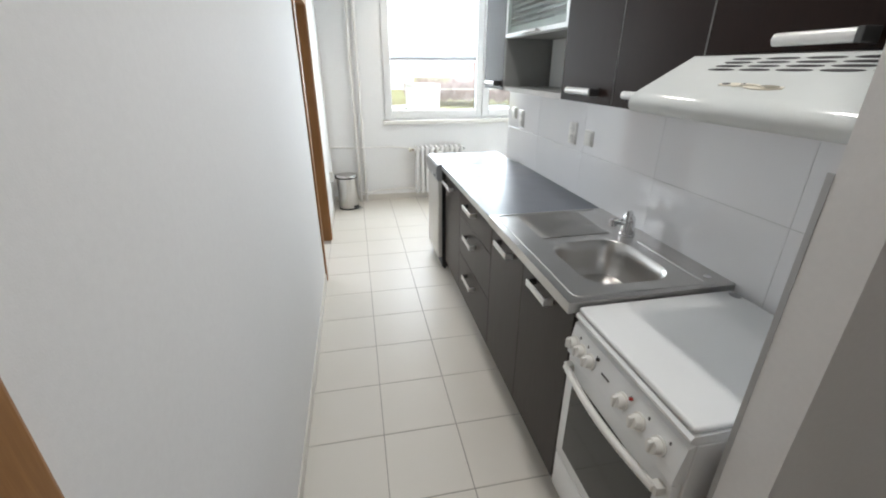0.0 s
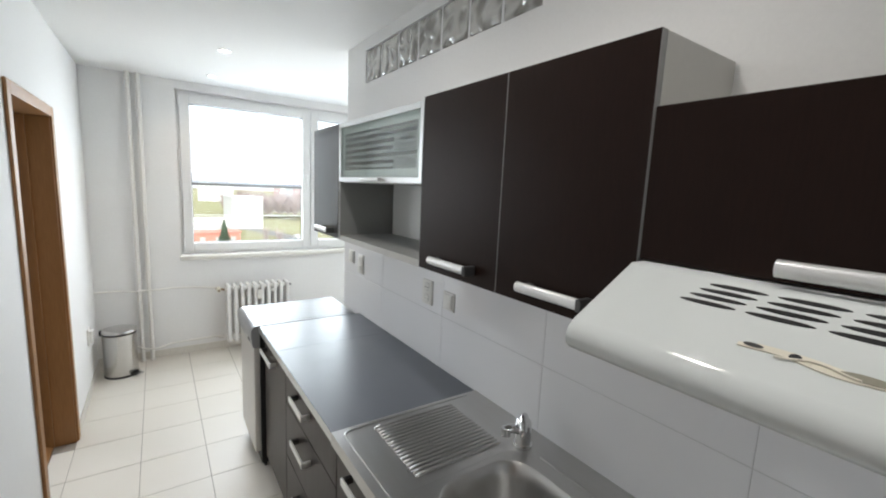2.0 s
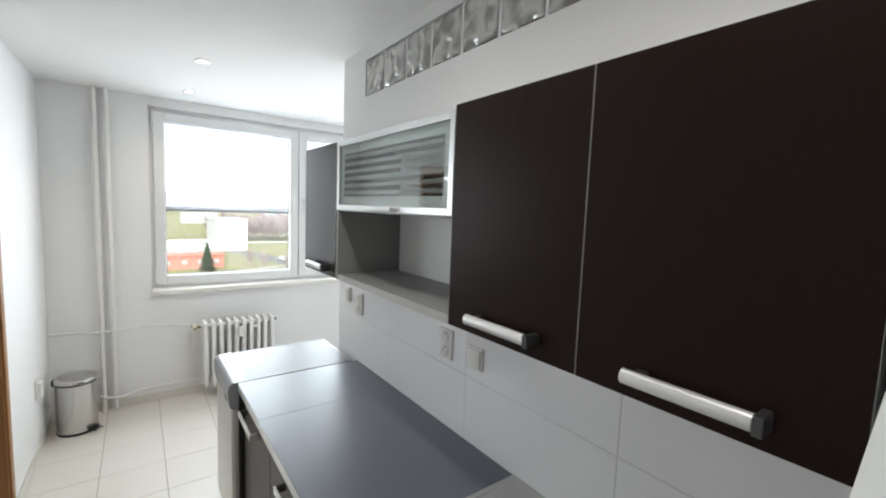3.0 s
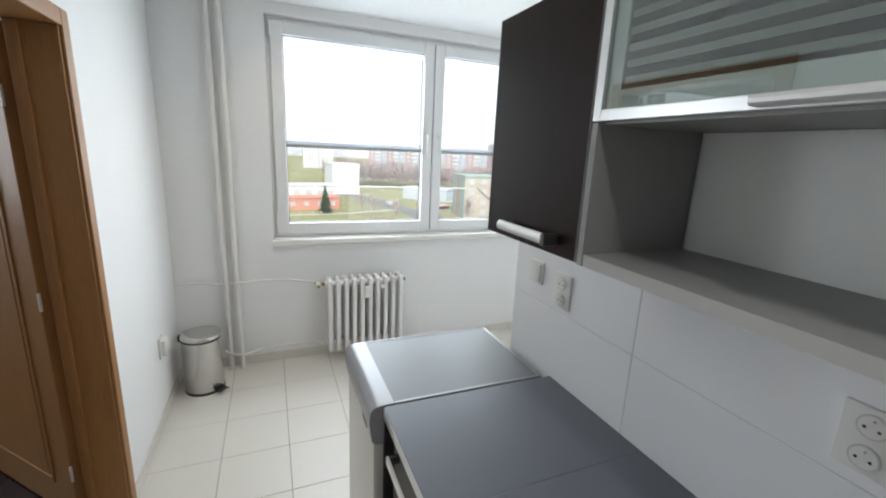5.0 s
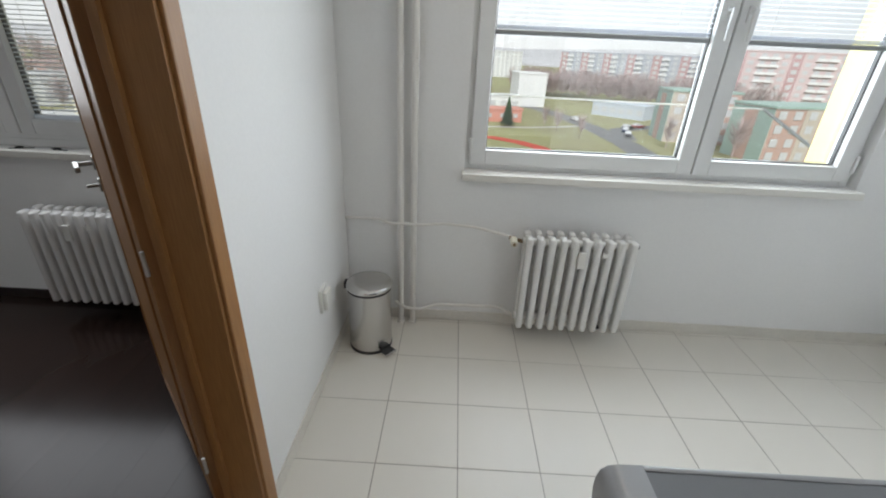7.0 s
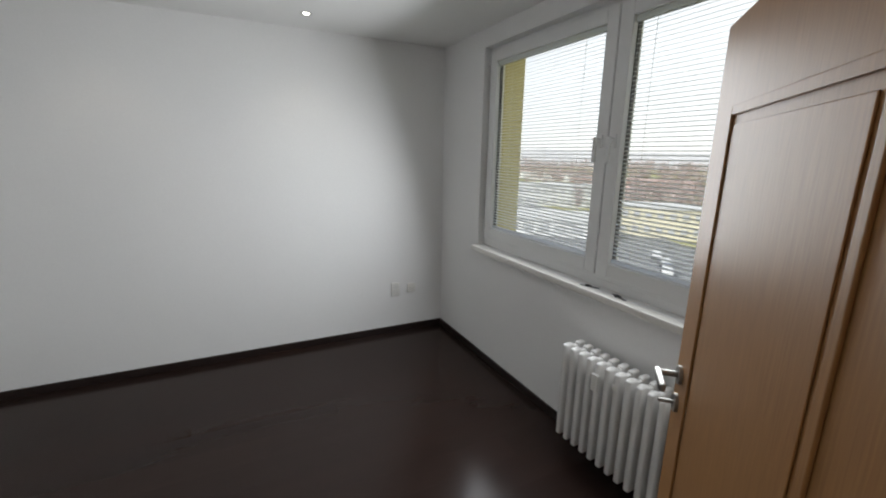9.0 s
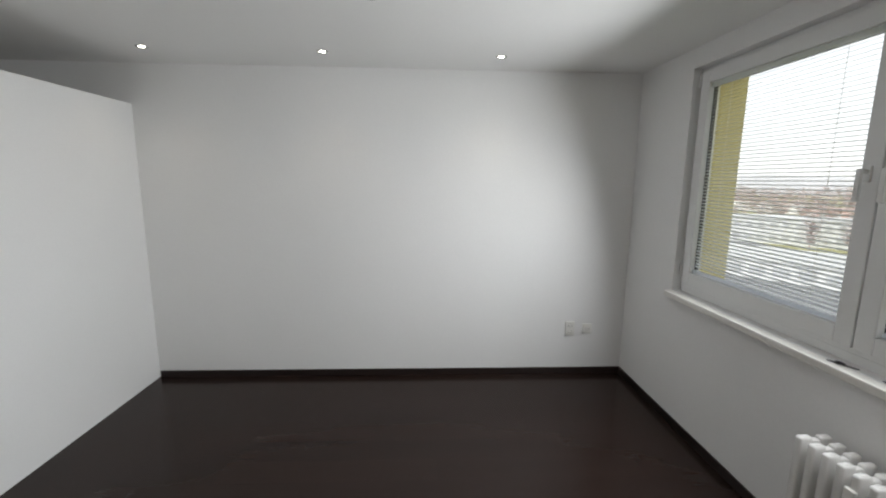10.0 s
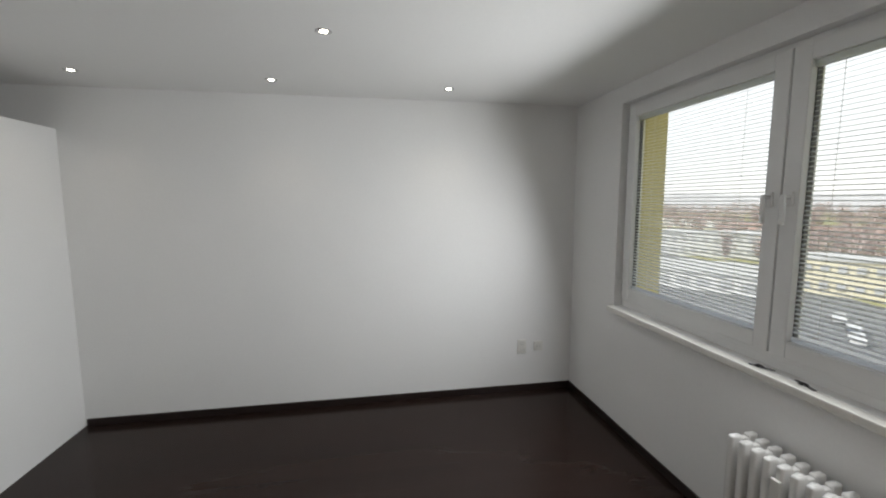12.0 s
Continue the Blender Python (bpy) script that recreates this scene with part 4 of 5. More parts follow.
# ---- sockets and switches ----
def plate_on(name, label, x, y, z, w, h, sockets, facing):
    """A cover plate on a wall of constant x; facing is the sign of its outward x."""
    t = thing(name, label, "switch" if name == "light_switch" else "socket", (x, y, z), group="cover plates")

    def bx(d0, d1, a, b, c, d, bev=0.0):
        return box(*sorted((x + facing * d0, x + facing * d1)), a, b, c, d, bevel=bev)
    part("cover", bx(0, 0.014, y - w / 2, y + w / 2, z - h / 2, z + h / 2, 0.004), PLASTIC, t, smooth=True)
    if name == "light_switch":
        part("rocker", bx(0.0142, 0.019, y - w * 0.38, y + w * 0.38, z - h * 0.38, z + h * 0.38, 0.003), PLASTIC, t, smooth=True)
        part("frame_line", bx(0.0132, 0.0145, y - w * 0.41, y + w * 0.41, z - h * 0.41, z + h * 0.41), WELL, t)
    for zc in sockets:
        # The well is a raised ring; its grey stands in for recess shading.
        well = part("socket_well", rod((x + facing * 0.0142, y, zc), (x + facing * 0.0165, y, zc), 0.0215, seg=22), WELL, t, smooth=True)
        part("well_floor", rod((x + facing * 0.0166, y, zc), (x + facing * 0.0169, y, zc), 0.0185, seg=22), PLASTIC, well, "recessed socket well")
        for oy in (-0.0095, 0.0095):
            part("contact_hole", rod((x + facing * 0.017, y + oy, zc - 0.003), (x + facing * 0.0174, y + oy, zc - 0.003), 0.0028, seg=8), BLACK, well)
        part("earth_pin", rod((x + facing * 0.017, y, zc + 0.011), (x + facing * 0.024, y, zc + 0.011), 0.0024, seg=8), NICKEL, well)
    return t


plate_on("double_socket", "white double wall socket on the glossy tiles", XE, 2.297, 1.203, 0.085, 0.118, (1.231, 1.175), -1)
plate_on("light_switch", "white rocker light switch on the glossy tiles", XE, 2.120, 1.200, 0.082, 0.082, (), -1)
plate_on("double_socket", "white double wall socket near the tiled wall's end", XE, 3.090, 1.198, 0.085, 0.118, (1.226, 1.170), -1)
plate_on("light_switch", "white rocker light switch near the tiled wall's end", XE, 3.243, 1.225, 0.082, 0.082, (), -1)
plate_on("double_socket", "white double wall socket above the room's skirting", XF, 4.755, 0.428, 0.083, 0.13, (0.458, 0.398), 1)
plate_on("wall_socket", "small white aerial socket above the room's skirting", XF, 4.915, 0.427, 0.082, 0.088, (0.427,), 1)
plate_on("wall_socket", "white wall socket in the dining corner", 3.2, 4.675, 0.43, 0.074, 0.10, (0.43,), -1)
s = plate_on("wall_socket", "white boxed wall socket low beside the pedal bin", XW, 4.72, 0.445, 0.085, 0.125, (0.445,), 1)
part("box", box(XW + 0.0142, XW + 0.038, 4.72 - 0.034, 4.72 + 0.034, 0.395, 0.492, bevel=0.006), PLASTIC, s, "white plug-in box", True)

# ---- pedal bin ----
bc = Vector((0.035, 4.977, 0))
t = thing("pedal_bin", "brushed steel pedal bin with closed lid by the pipes", "bin", tuple(bc))
R = 0.118
part("base_ring", rod(bc, bc + Vector((0, 0, 0.018)), R + 0.002, seg=40), BLACK, t, "black plastic base ring", True)
part("bucket", rod(bc + Vector((0, 0, 0.0182)), bc + Vector((0, 0, 0.366)), R, seg=48), BINSTEEL, t, "brushed steel cylinder", True)
part("collar", rod(bc + Vector((0, 0, 0.3662)), bc + Vector((0, 0, 0.380)), R + 0.003, seg=40), BLACK, t, "black plastic collar", True)
lid = bmesh.new()
prev = None
for r, z in ((R + 0.006, 0.3805), (R + 0.006, 0.394), (R + 0.001, 0.400), (R * 0.75, 0.406), (R * 0.4, 0.408)):
    cur = [lid.verts.new(bc + Vector((r * math.cos(radians(9 * i)), r * math.sin(radians(9 * i)), z))) for i in range(40)]
    if prev:
        for i in range(40):
            lid.faces.new((prev[i], prev[(i + 1) % 40], cur[(i + 1) % 40], cur[i]))
    else:
        lid.faces.new(cur[::-1])
    prev = cur
lid.faces.new(prev)
part("lid", lid, BINSTEEL, t, "domed steel lid", True)
part("lid_hinge", box(bc.x - R - 0.016, bc.x - R + 0.004, bc.y - 0.02, bc.y + 0.02, 0.359, 0.400, bevel=0.004), BLACK, t)
pd = box(-0.034, 0.034, -0.045, 0.0, 0.018, 0.027, bevel=0.003)
bm_box(pd, -0.026, 0.026, 0.0, 0.03, 0.005, 0.045, 0.004)
bmesh.ops.transform(pd, matrix=Matrix.Translation(bc) @ Matrix.Rotation(radians(48), 4, "Z") @ Matrix.Translation((0, -R - 0.012, 0)), verts=pd.verts[:])
pedal = part("pedal", pd, BLACK, t, "black foot pedal")
tip = box(-0.036, 0.036, -0.052, -0.0455, 0.016, 0.029, bevel=0.002)
bmesh.ops.transform(tip, matrix=Matrix.Translation(bc) @ Matrix.Rotation(radians(48), 4, "Z") @ Matrix.Translation((0, -R - 0.012, 0)), verts=tip.verts[:])
part("pedal_tip", tip, CHROME, pedal)


# ---- radiators and pipes ----
def radiator(x0, sections, y_front, z0, z1, label, tag_at):
    t = thing("radiator", label, "radiator", (x0 + sections * 0.03, y_front + 0.07, z0), group="cast-iron radiators")
    depth, pitch = 0.145, 0.0605
    sec = bmesh.new()
    h = z1 - z0
    for d0, d1 in ((0.0, 0.058), (depth - 0.058, depth)):
        bm_box(sec, -0.0165, 0.0165, d0, d1, 0.0, h, 0.0125, 3)
    for za, zb in ((0.012, 0.078), (h - 0.082, h - 0.014)):
        bm_box(sec, -0.0150, 0.0150, 0.046, depth - 0.046, za, zb, 0.010, 2)
    for end in (-1, 1):
        foot_z = 0.0 if end < 0 else h
        for d0 in (0.029, depth - 0.029):
            bmesh.ops.create_uvsphere(sec, u_segments=10, v_segments=6, radius=1.0, matrix=Matrix.Translation((0, d0, foot_z - end * 0.006)) @ Matrix.Diagonal((0.012, 0.023, 0.010, 1)))
    for zz in (0.045, h - 0.045):
        bm_rod(sec, (-pitch / 2, depth / 2, zz), (pitch / 2, depth / 2, zz), 0.021, seg=12)
    me = mesh_of("section", sec, RADPAINT)
    me.shade_smooth()
    me.set_sharp_from_angle(angle=radians(45))
    for i in range(sections):
        piece("section", me, t, (x0 + pitch * (i + 0.5), y_front, z0))
    m = box(x0 + pitch * tag_at - 0.020, x0 + pitch * tag_at + 0.020, y_front - 0.016, y_front - 0.0005, z1 - 0.150, z1 - 0.058, bevel=0.003)
    part("heat_meter", m, PLASTIC, t, "white heat cost meter")
    tx = x0 + pitch * (tag_at + 2.0)
    part("number_tag", box(tx - 0.016, tx + 0.016, y_front - 0.005, y_front - 0.0005, z1 - 0.085, z1 - 0.058, bevel=0.001), PLASTIC, t, "small white number tag")
    for f in (0.25, 0.8):
        bx0 = x0 + sections * pitch * f
        part("bracket", box(bx0 - 0.010, bx0 + 0.010, y_front + 0.03, YN - 0.0005, z0 + 0.005, z0 + 0.022), BLACK, t)
    part("end_plug", rod((x0 + sections * pitch - 0.001, y_front + depth / 2, z1 - 0.045), (x0 + sections * pitch + 0.018, y_front + depth / 2, z1 - 0.045), 0.012, seg=10), CAP, t)
    return t


rad = radiator(0.848, 10, 5.020, 0.115, 0.678, "white ten-section cast-iron radiator under the kitchen window", 5.04)
radiator(-1.885, 14, 5.045, 0.105, 0.668, "white cast-iron radiator under the room's window", 4.5)
v = rod((0.775, 5.09, 0.652), (0.848, 5.09, 0.633), 0.011, seg=10)
bm_ball(v, (0.80, 5.09, 0.647), 0.017, 10)
valve = part("valve", v, BRASS, rad, "brass radiator valve", True)
part("valve_cap", rod((0.797, 5.078, 0.647), (0.797, 5.030, 0.640), 0.021, 0.018, seg=16), IVORY, valve, "ivory valve cap", True)
part("valve_stem", rod((0.797, 5.030, 0.640), (0.797, 5.022, 0.639), 0.008, seg=10), BRASS, valve)

t = thing("heating_pipes", "white painted heating riser pipes with branches", "pipes", (0.22, 5.195, 0))
for x in (0.180, 0.252):
    part("riser", rod((x, 5.195, 0.0), (x, 5.195, ZK), 0.0165, seg=16), PIPE, t, smooth=True)
    part("floor_collar", rod((x, 5.195, 0.0), (x, 5.195, 0.012), 0.024, seg=16), PIPE, t, smooth=True)
part("branch", bm_tube(bmesh.new(), [(XW, 5.222, 0.668), (0.05, 5.222, 0.668), (0.11, 5.175, 0.664), (0.30, 5.170, 0.666), (0.42, 5.205, 0.665), (0.60, 5.185, 0.661), (0.785, 5.10, 0.653)], 0.0075, 10), PIPE, t, smooth=True)
part("branch", bm_tube(bmesh.new(), [(0.145, 5.195, 0.145), (0.20, 5.172, 0.118), (0.29, 5.170, 0.108), (0.40, 5.205, 0.130), (0.76, 5.200, 0.140), (0.83, 5.13, 0.150)], 0.009, 10), PIPE, t, smooth=True)
part("lower_valve", rod((0.80, 5.16, 0.143), (0.845, 5.10, 0.152), 0.012, seg=10), PIPE, t, "painted pipe joint", True)

# ---- ceiling spots ----
def spot(x, y, z, watts, cone, label, group, color=(1.0, 0.955, 0.90)):
    t = thing("ceiling_spot", label, "ceiling light", (x, y, z), group=group)
    ring = bmesh.new()
    prev = None
    for r, dz in ((0.041, 0.0), (0.041, -0.003), (0.036, -0.006), (0.024, -0.004), (0.0205, -0.0005)):
        cur = [ring.verts.new((x + r * math.cos(radians(15 * i)), y + r * math.sin(radians(15 * i)), z + dz)) for i in range(24)]
        if prev:
            for i in range(24):
                ring.faces.new((prev[i], prev[(i + 1) % 24], cur[(i + 1) % 24], cur[i]))
        prev = cur
    part("trim_ring", ring, CHROME, t, "chrome trim ring", True)
    part("bulb", rod((x, y, z - 0.0005), (x, y, z - 0.003), 0.020, seg=20), LAMP, t, "lit halogen reflector bulb")
    data = bpy.data.lights.new("spot_light", "SPOT")
    data.energy, data.spot_size, data.spot_blend, data.color, data.shadow_soft_size = watts, radians(cone), 0.9, color, 0.03
    lamp = new("spot_light", data)
    lamp.matrix_world = pose(x, y, z - 0.012)


# First spot is unseen, added on the row's spacing to brighten the stub.
for x, y, watts in ((0.762, -0.442, 3.0), (0.762, 0.435, 6.5), (0.762, 1.312, 5.2), (0.762, 2.19, 5.0)):
    spot(x, y, ZK, watts, 164, "small lit chrome halogen spot in the kitchen ceiling", "kitchen ceiling spots")
for x, y in ((0.765, 3.962), (0.770, 4.82)):
    spot(x, y, ZK, 4.0, 136, "small lit warm halogen spot in the kitchen ceiling", "kitchen ceiling spots", (1.0, 0.80, 0.58))
for x, y in ((-3.40, 0.34), (-3.40, 1.525), (-3.42, 2.735), (-3.45, 3.995), (-2.505, 3.184), (-2.445, 1.28)):
    spot(x, y, ZR, 1.5, 105, "small lit chrome halogen spot in the room's ceiling", "room ceiling spots", (1.0, 0.87, 0.70))

# ---- small things on the room's sill ----
for x, y, a in ((-1.905, 5.245, 20), (-1.70, 5.248, -15)):
    t = thing("metal_bracket", "small dark bent metal bracket lying on the window sill", "bracket", (x, y, 0.964), group="brackets on the sill")
    arm = box(-0.055, 0.055, -0.008, 0.008, 0.0, 0.003, bevel=0.001)
    bmesh.ops.rotate(arm, cent=(0, 0, 0), matrix=Matrix.Rotation(radians(a), 3, "Z"), verts=arm.verts[:])
    bmesh.ops.translate(arm, vec=(x, y, 0.9645), verts=arm.verts[:])
    part("arm", arm, CAP, t)
    hook = bm_tube(bmesh.new(), [(x + 0.018 * math.cos(radians(k * 40)), y - 0.012 + 0.010 * math.sin(radians(k * 40)), 0.9725) for k in range(8)], 0.005, 8)
    part("hook", hook, BLACK, t, smooth=True)


# ---- outside ----
GZ = -18.0
bm = bmesh.new()
g = [bm.verts.new((x, y, GZ)) for x, y in ((-4000, 5.7), (4000, 5.7), (4000, 4500), (-4000, 4500))]
bm.faces.new(g)
single("ground", bm, GRASS, "winter lawn and ground far below the windows", "ground", "structure")


def ribbon(name, points, width, material, label, lift):
    bm = bmesh.new()
    left, right = [], []
    for i, p in enumerate(points):
        a, b = points[max(i - 1, 0)], points[min(i + 1, len(points) - 1)]
        d = Vector((b[0] - a[0], b[1] - a[1], 0)).normalized()
        nrm = Vector((-d.y, d.x, 0)) * width / 2
        left.append(bm.verts.new(Vector((*p, GZ + lift)) + nrm))
        right.append(bm.verts.new(Vector((*p, GZ + lift)) - nrm))
    for i in range(len(points) - 1):
        bm.faces.new((left[i], right[i], right[i + 1], left[i + 1]))
    return single(name, bm, material, label, "road", "structure")


ribbon("road", [(40, 60), (43, 90), (44, 112), (42.5, 135), (39, 158), (34, 178), (18, 205)], 7, ASPHALT, "wet grey street between lawns", 0.05)
ribbon("pavement", [(46, 118), (50, 135), (60, 142), (80, 150)], 6, ASPHALT, "grey parking lane before the blue house", 0.04)
ribbon("footpath", [(-30, 128), (4, 129), (22, 131), (38, 138)], 2.2, hazed_plaster("pale_path", (0.5, 0.48, 0.44)), "pale footpath across the lawn", 0.045)
ribbon("running_track", [(-6, 113), (4, 113.6), (10, 112), (16, 107.5), (20, 102), (22.5, 94), (23, 80), (20, 70)], 4.0, TRACK, "red running track on the lawn", 0.06)
ribbon("yard", [(-150, 92), (-100, 88), (-60, 72), (-20, 40)], 46, mat("pale_concrete", (0.21, 0.215, 0.225), 0.8, grain=0.3, grain_scale=0.8, stain=0.3, stain_scale=0.08), "pale concrete yard between low buildings", 0.03)

# Far panes are lightened so that their colour carries the haze.
WIN_HAZED = mat("haze_pale_window_pane", (0.50, 0.515, 0.54), 0.3)
WIN_FRAME = hazed_plaster("far_window_frame", (0.50, 0.50, 0.49))


def building(name, a, b, depth, height, storeys, bays, wall_mat, label, stripes=(), stripe_mat=None, win=(1.5, 1.4), gable_mat=None, roof_mat=None, balconies=()):
    """A block of flats whose long front runs from a to b and faces the windows of the flat; stripes are bays in another colour."""
    a, b = Vector((*a, GZ)), Vector((*b, GZ))
    d = (b - a).normalized()
    back = Vector((-d.y, d.x, 0))
    if back.y < 0:
        back = -back
    length = (b - a).length
    frame_m = Matrix((( d.x, back.x, 0, a.x), (d.y, back.y, 0, a.y), (0, 0, 1, GZ), (0, 0, 0, 1)))
    t = new(name)
    ORIGIN[t] = Vector((0, 0, 0))
    tagged(t, label, "building")
    part("wall", box(0, length, 0, depth, 0, height), wall_mat, t)
    part("roof", box(-0.3, length + 0.3, -0.3, depth + 0.3, height + 0.01, height + 0.5), roof_mat or wall_mat, t)
    if gable_mat:
        part("gable", box(-0.15, -0.02, -0.02, depth + 0.02, 0, height - 0.2), gable_mat, t)
        part("gable_stripe", box(-0.22, -0.16, depth * 0.36, depth * 0.68, 0, height - 0.8), ORANGEP, t)
    bw, sh = length / max(bays, 1), height / storeys
    for i in stripes:
        part("facade_stripe", box(i * bw + 0.02, (i + 1) * bw - 0.02, -0.12, -0.01, 0, height - 0.1), stripe_mat, t)
    if balconies:
        shelf = box(-bw * 0.46, bw * 0.46, -1.15, -0.25, -0.12, 0.0)
        bm_box(shelf, -bw * 0.46, bw * 0.46, -1.2, -1.1, -0.12, 0.95)
        bal_mesh = mesh_of("balcony", shelf, WHITEP)
        for i in balconies:
            for j in range(storeys):
                piece("balcony", bal_mesh, t, ((i + 0.5) * bw, 0, j * sh + 0.3))
    pane_bm = box(-win[0] / 2, win[0] / 2, -0.20, -0.16, -win[1] / 2, win[1] / 2)
    fr_bm = ring_frame(bmesh.new(), -win[0] / 2 - 0.12, win[0] / 2 + 0.12, -win[1] / 2 - 0.12, win[1] / 2 + 0.12, 0.12, -0.24, -0.13, 0)
    bm_box(fr_bm, -0.05, 0.05, -0.24, -0.201, -win[1] / 2, win[1] / 2)
    pm, fm = mesh_of("pane", pane_bm, WIN_HAZED), mesh_of("window", fr_bm, WIN_FRAME)
    for i in range(bays):
        for j in range(storeys):
            w = piece("window", fm, t, ((i + 0.5) * bw, 0, (j + 0.55) * sh))
            ORIGIN[w] = Vector((0, 0, 0))
            piece("pane", pm, w, (0, 0, 0))
    t.matrix_world = frame_m
    return t


GREYB = hazed_plaster("grey_blue_panel", (0.34, 0.38, 0.47))
REDP = hazed_plaster("brick_red_panel", (0.42, 0.18, 0.19))
PINKP = hazed_plaster("pale_pink_panel", (0.60, 0.43, 0.44))
WHITEP = hazed_plaster("white_panel", (0.78, 0.79, 0.80))
GREENP = hazed_plaster("mint_green_render", (0.21, 0.37, 0.31))
ORANGEP = hazed_plaster("salmon_orange_render", (0.42, 0.21, 0.14))
CREAMP = hazed_plaster("cream_render", (0.46, 0.38, 0.29))
BLUEP = hazed_plaster("pale_blue_render", (0.45, 0.52, 0.62))
GREYROOF = hazed_plaster("grey_flat_roof", (0.46, 0.47, 0.48))
REDROOF = hazed_plaster("red_roof", (0.34, 0.18, 0.15))

YELLOWP = hazed_plaster("pale_yellow_render", (0.74, 0.68, 0.48))
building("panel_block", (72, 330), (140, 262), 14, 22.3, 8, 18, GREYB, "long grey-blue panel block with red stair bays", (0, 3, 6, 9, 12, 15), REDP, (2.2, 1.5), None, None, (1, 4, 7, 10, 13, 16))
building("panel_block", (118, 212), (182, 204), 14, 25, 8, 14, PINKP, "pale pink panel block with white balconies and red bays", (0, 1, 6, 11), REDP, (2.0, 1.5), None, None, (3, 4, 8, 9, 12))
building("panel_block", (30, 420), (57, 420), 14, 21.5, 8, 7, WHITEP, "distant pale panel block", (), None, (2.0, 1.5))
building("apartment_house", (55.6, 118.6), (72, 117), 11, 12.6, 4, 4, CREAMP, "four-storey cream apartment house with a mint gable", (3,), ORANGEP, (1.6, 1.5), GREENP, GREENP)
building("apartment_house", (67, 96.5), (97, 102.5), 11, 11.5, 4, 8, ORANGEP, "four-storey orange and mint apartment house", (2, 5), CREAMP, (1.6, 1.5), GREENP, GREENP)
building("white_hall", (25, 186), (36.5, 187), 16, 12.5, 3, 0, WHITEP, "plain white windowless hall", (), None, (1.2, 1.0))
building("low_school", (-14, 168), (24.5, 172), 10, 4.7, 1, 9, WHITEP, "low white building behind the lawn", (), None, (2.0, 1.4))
building("red_pavilion", (-12, 137), (21, 141), 6, 3.6, 1, 8, hazed_plaster("orange_red_render", (0.62, 0.17, 0.09)), "low orange-red pavilion at the lawn's edge", (), None, (1.2, 1.0))
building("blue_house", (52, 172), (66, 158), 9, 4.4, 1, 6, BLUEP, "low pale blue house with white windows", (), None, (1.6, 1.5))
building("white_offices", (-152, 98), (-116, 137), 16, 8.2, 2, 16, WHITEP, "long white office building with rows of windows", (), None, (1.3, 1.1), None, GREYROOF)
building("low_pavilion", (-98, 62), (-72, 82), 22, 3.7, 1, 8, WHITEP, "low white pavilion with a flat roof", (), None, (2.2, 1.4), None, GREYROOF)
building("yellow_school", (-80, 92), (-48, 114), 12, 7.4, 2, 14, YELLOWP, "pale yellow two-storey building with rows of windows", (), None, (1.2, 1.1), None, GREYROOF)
building("red_roofed_hall", (-215, 205), (-150, 235), 24, 6.5, 1, 12, hazed_plaster("dull_red_hall", (0.42, 0.22, 0.19)), "dull red hall among bare trees", (), None, (2.4, 1.5), None, REDROOF)
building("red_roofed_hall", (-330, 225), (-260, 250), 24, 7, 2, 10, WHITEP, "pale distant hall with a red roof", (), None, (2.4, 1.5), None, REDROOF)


def car(x, y, turn, color, label):
    t = new("car")
    ORIGIN[t] = Vector((0, 0, 0))
    tagged(t, label, "car", "parked cars")
    paint = mat("car_paint", color, 0.25, coat=0.5, grain=0.05, grain_scale=5)
    side = [(-2.1, 0.3), (2.1, 0.3), (2.15, 0.75), (1.2, 0.92), (-1.9, 0.95), (-2.15, 0.8)]
    cab = [(-1.75, 0.95), (1.1, 0.93), (0.45, 1.42), (-1.2, 1.45)]
    part("body", bm_sweep(bmesh.new(), [(u, v) for u, v in side], "y", -0.85, 0.85), paint, t)
    part("cabin", bm_sweep(bmesh.new(), cab, "y", -0.75, 0.75), WIN_HAZED, t, "glazed cabin in the haze-paled pane colour")
    for u in (-1.35, 1.35):
        for w in (-0.8, 0.8):
            part("wheel", rod((u, w - 0.1, 0.32), (u, w + 0.1, 0.32), 0.32, seg=14), BLACK, t)
    t.matrix_world = pose(x, y, GZ + 0.06, 0, 0, turn)


for x, y, turn, c, lab in ((40.5, 151, 100, (0.7, 0.7, 0.7), "white parked car on the street"), (50.5, 131, 60, (0.05, 0.07, 0.12), "dark blue parked car beside the street"),
                           (53.0, 137, 40, (0.03, 0.03, 0.03), "black parked car beside the street"), (48.5, 124, 70, (0.04, 0.04, 0.045), "black parked car before the flats"),
                           (57.5, 140, 20, (0.25, 0.03, 0.03), "dark red parked car beside the street"), (-46, 70, 130, (0.7, 0.7, 0.71), "white parked car in the yard"),
                           (-50, 75, 130, (0.10, 0.12, 0.16), "grey-blue parked car in the yard"), (-55, 79, 130, (0.6, 0.6, 0.62), "silver parked car in the yard")):
    car(x, y, turn, c, lab)


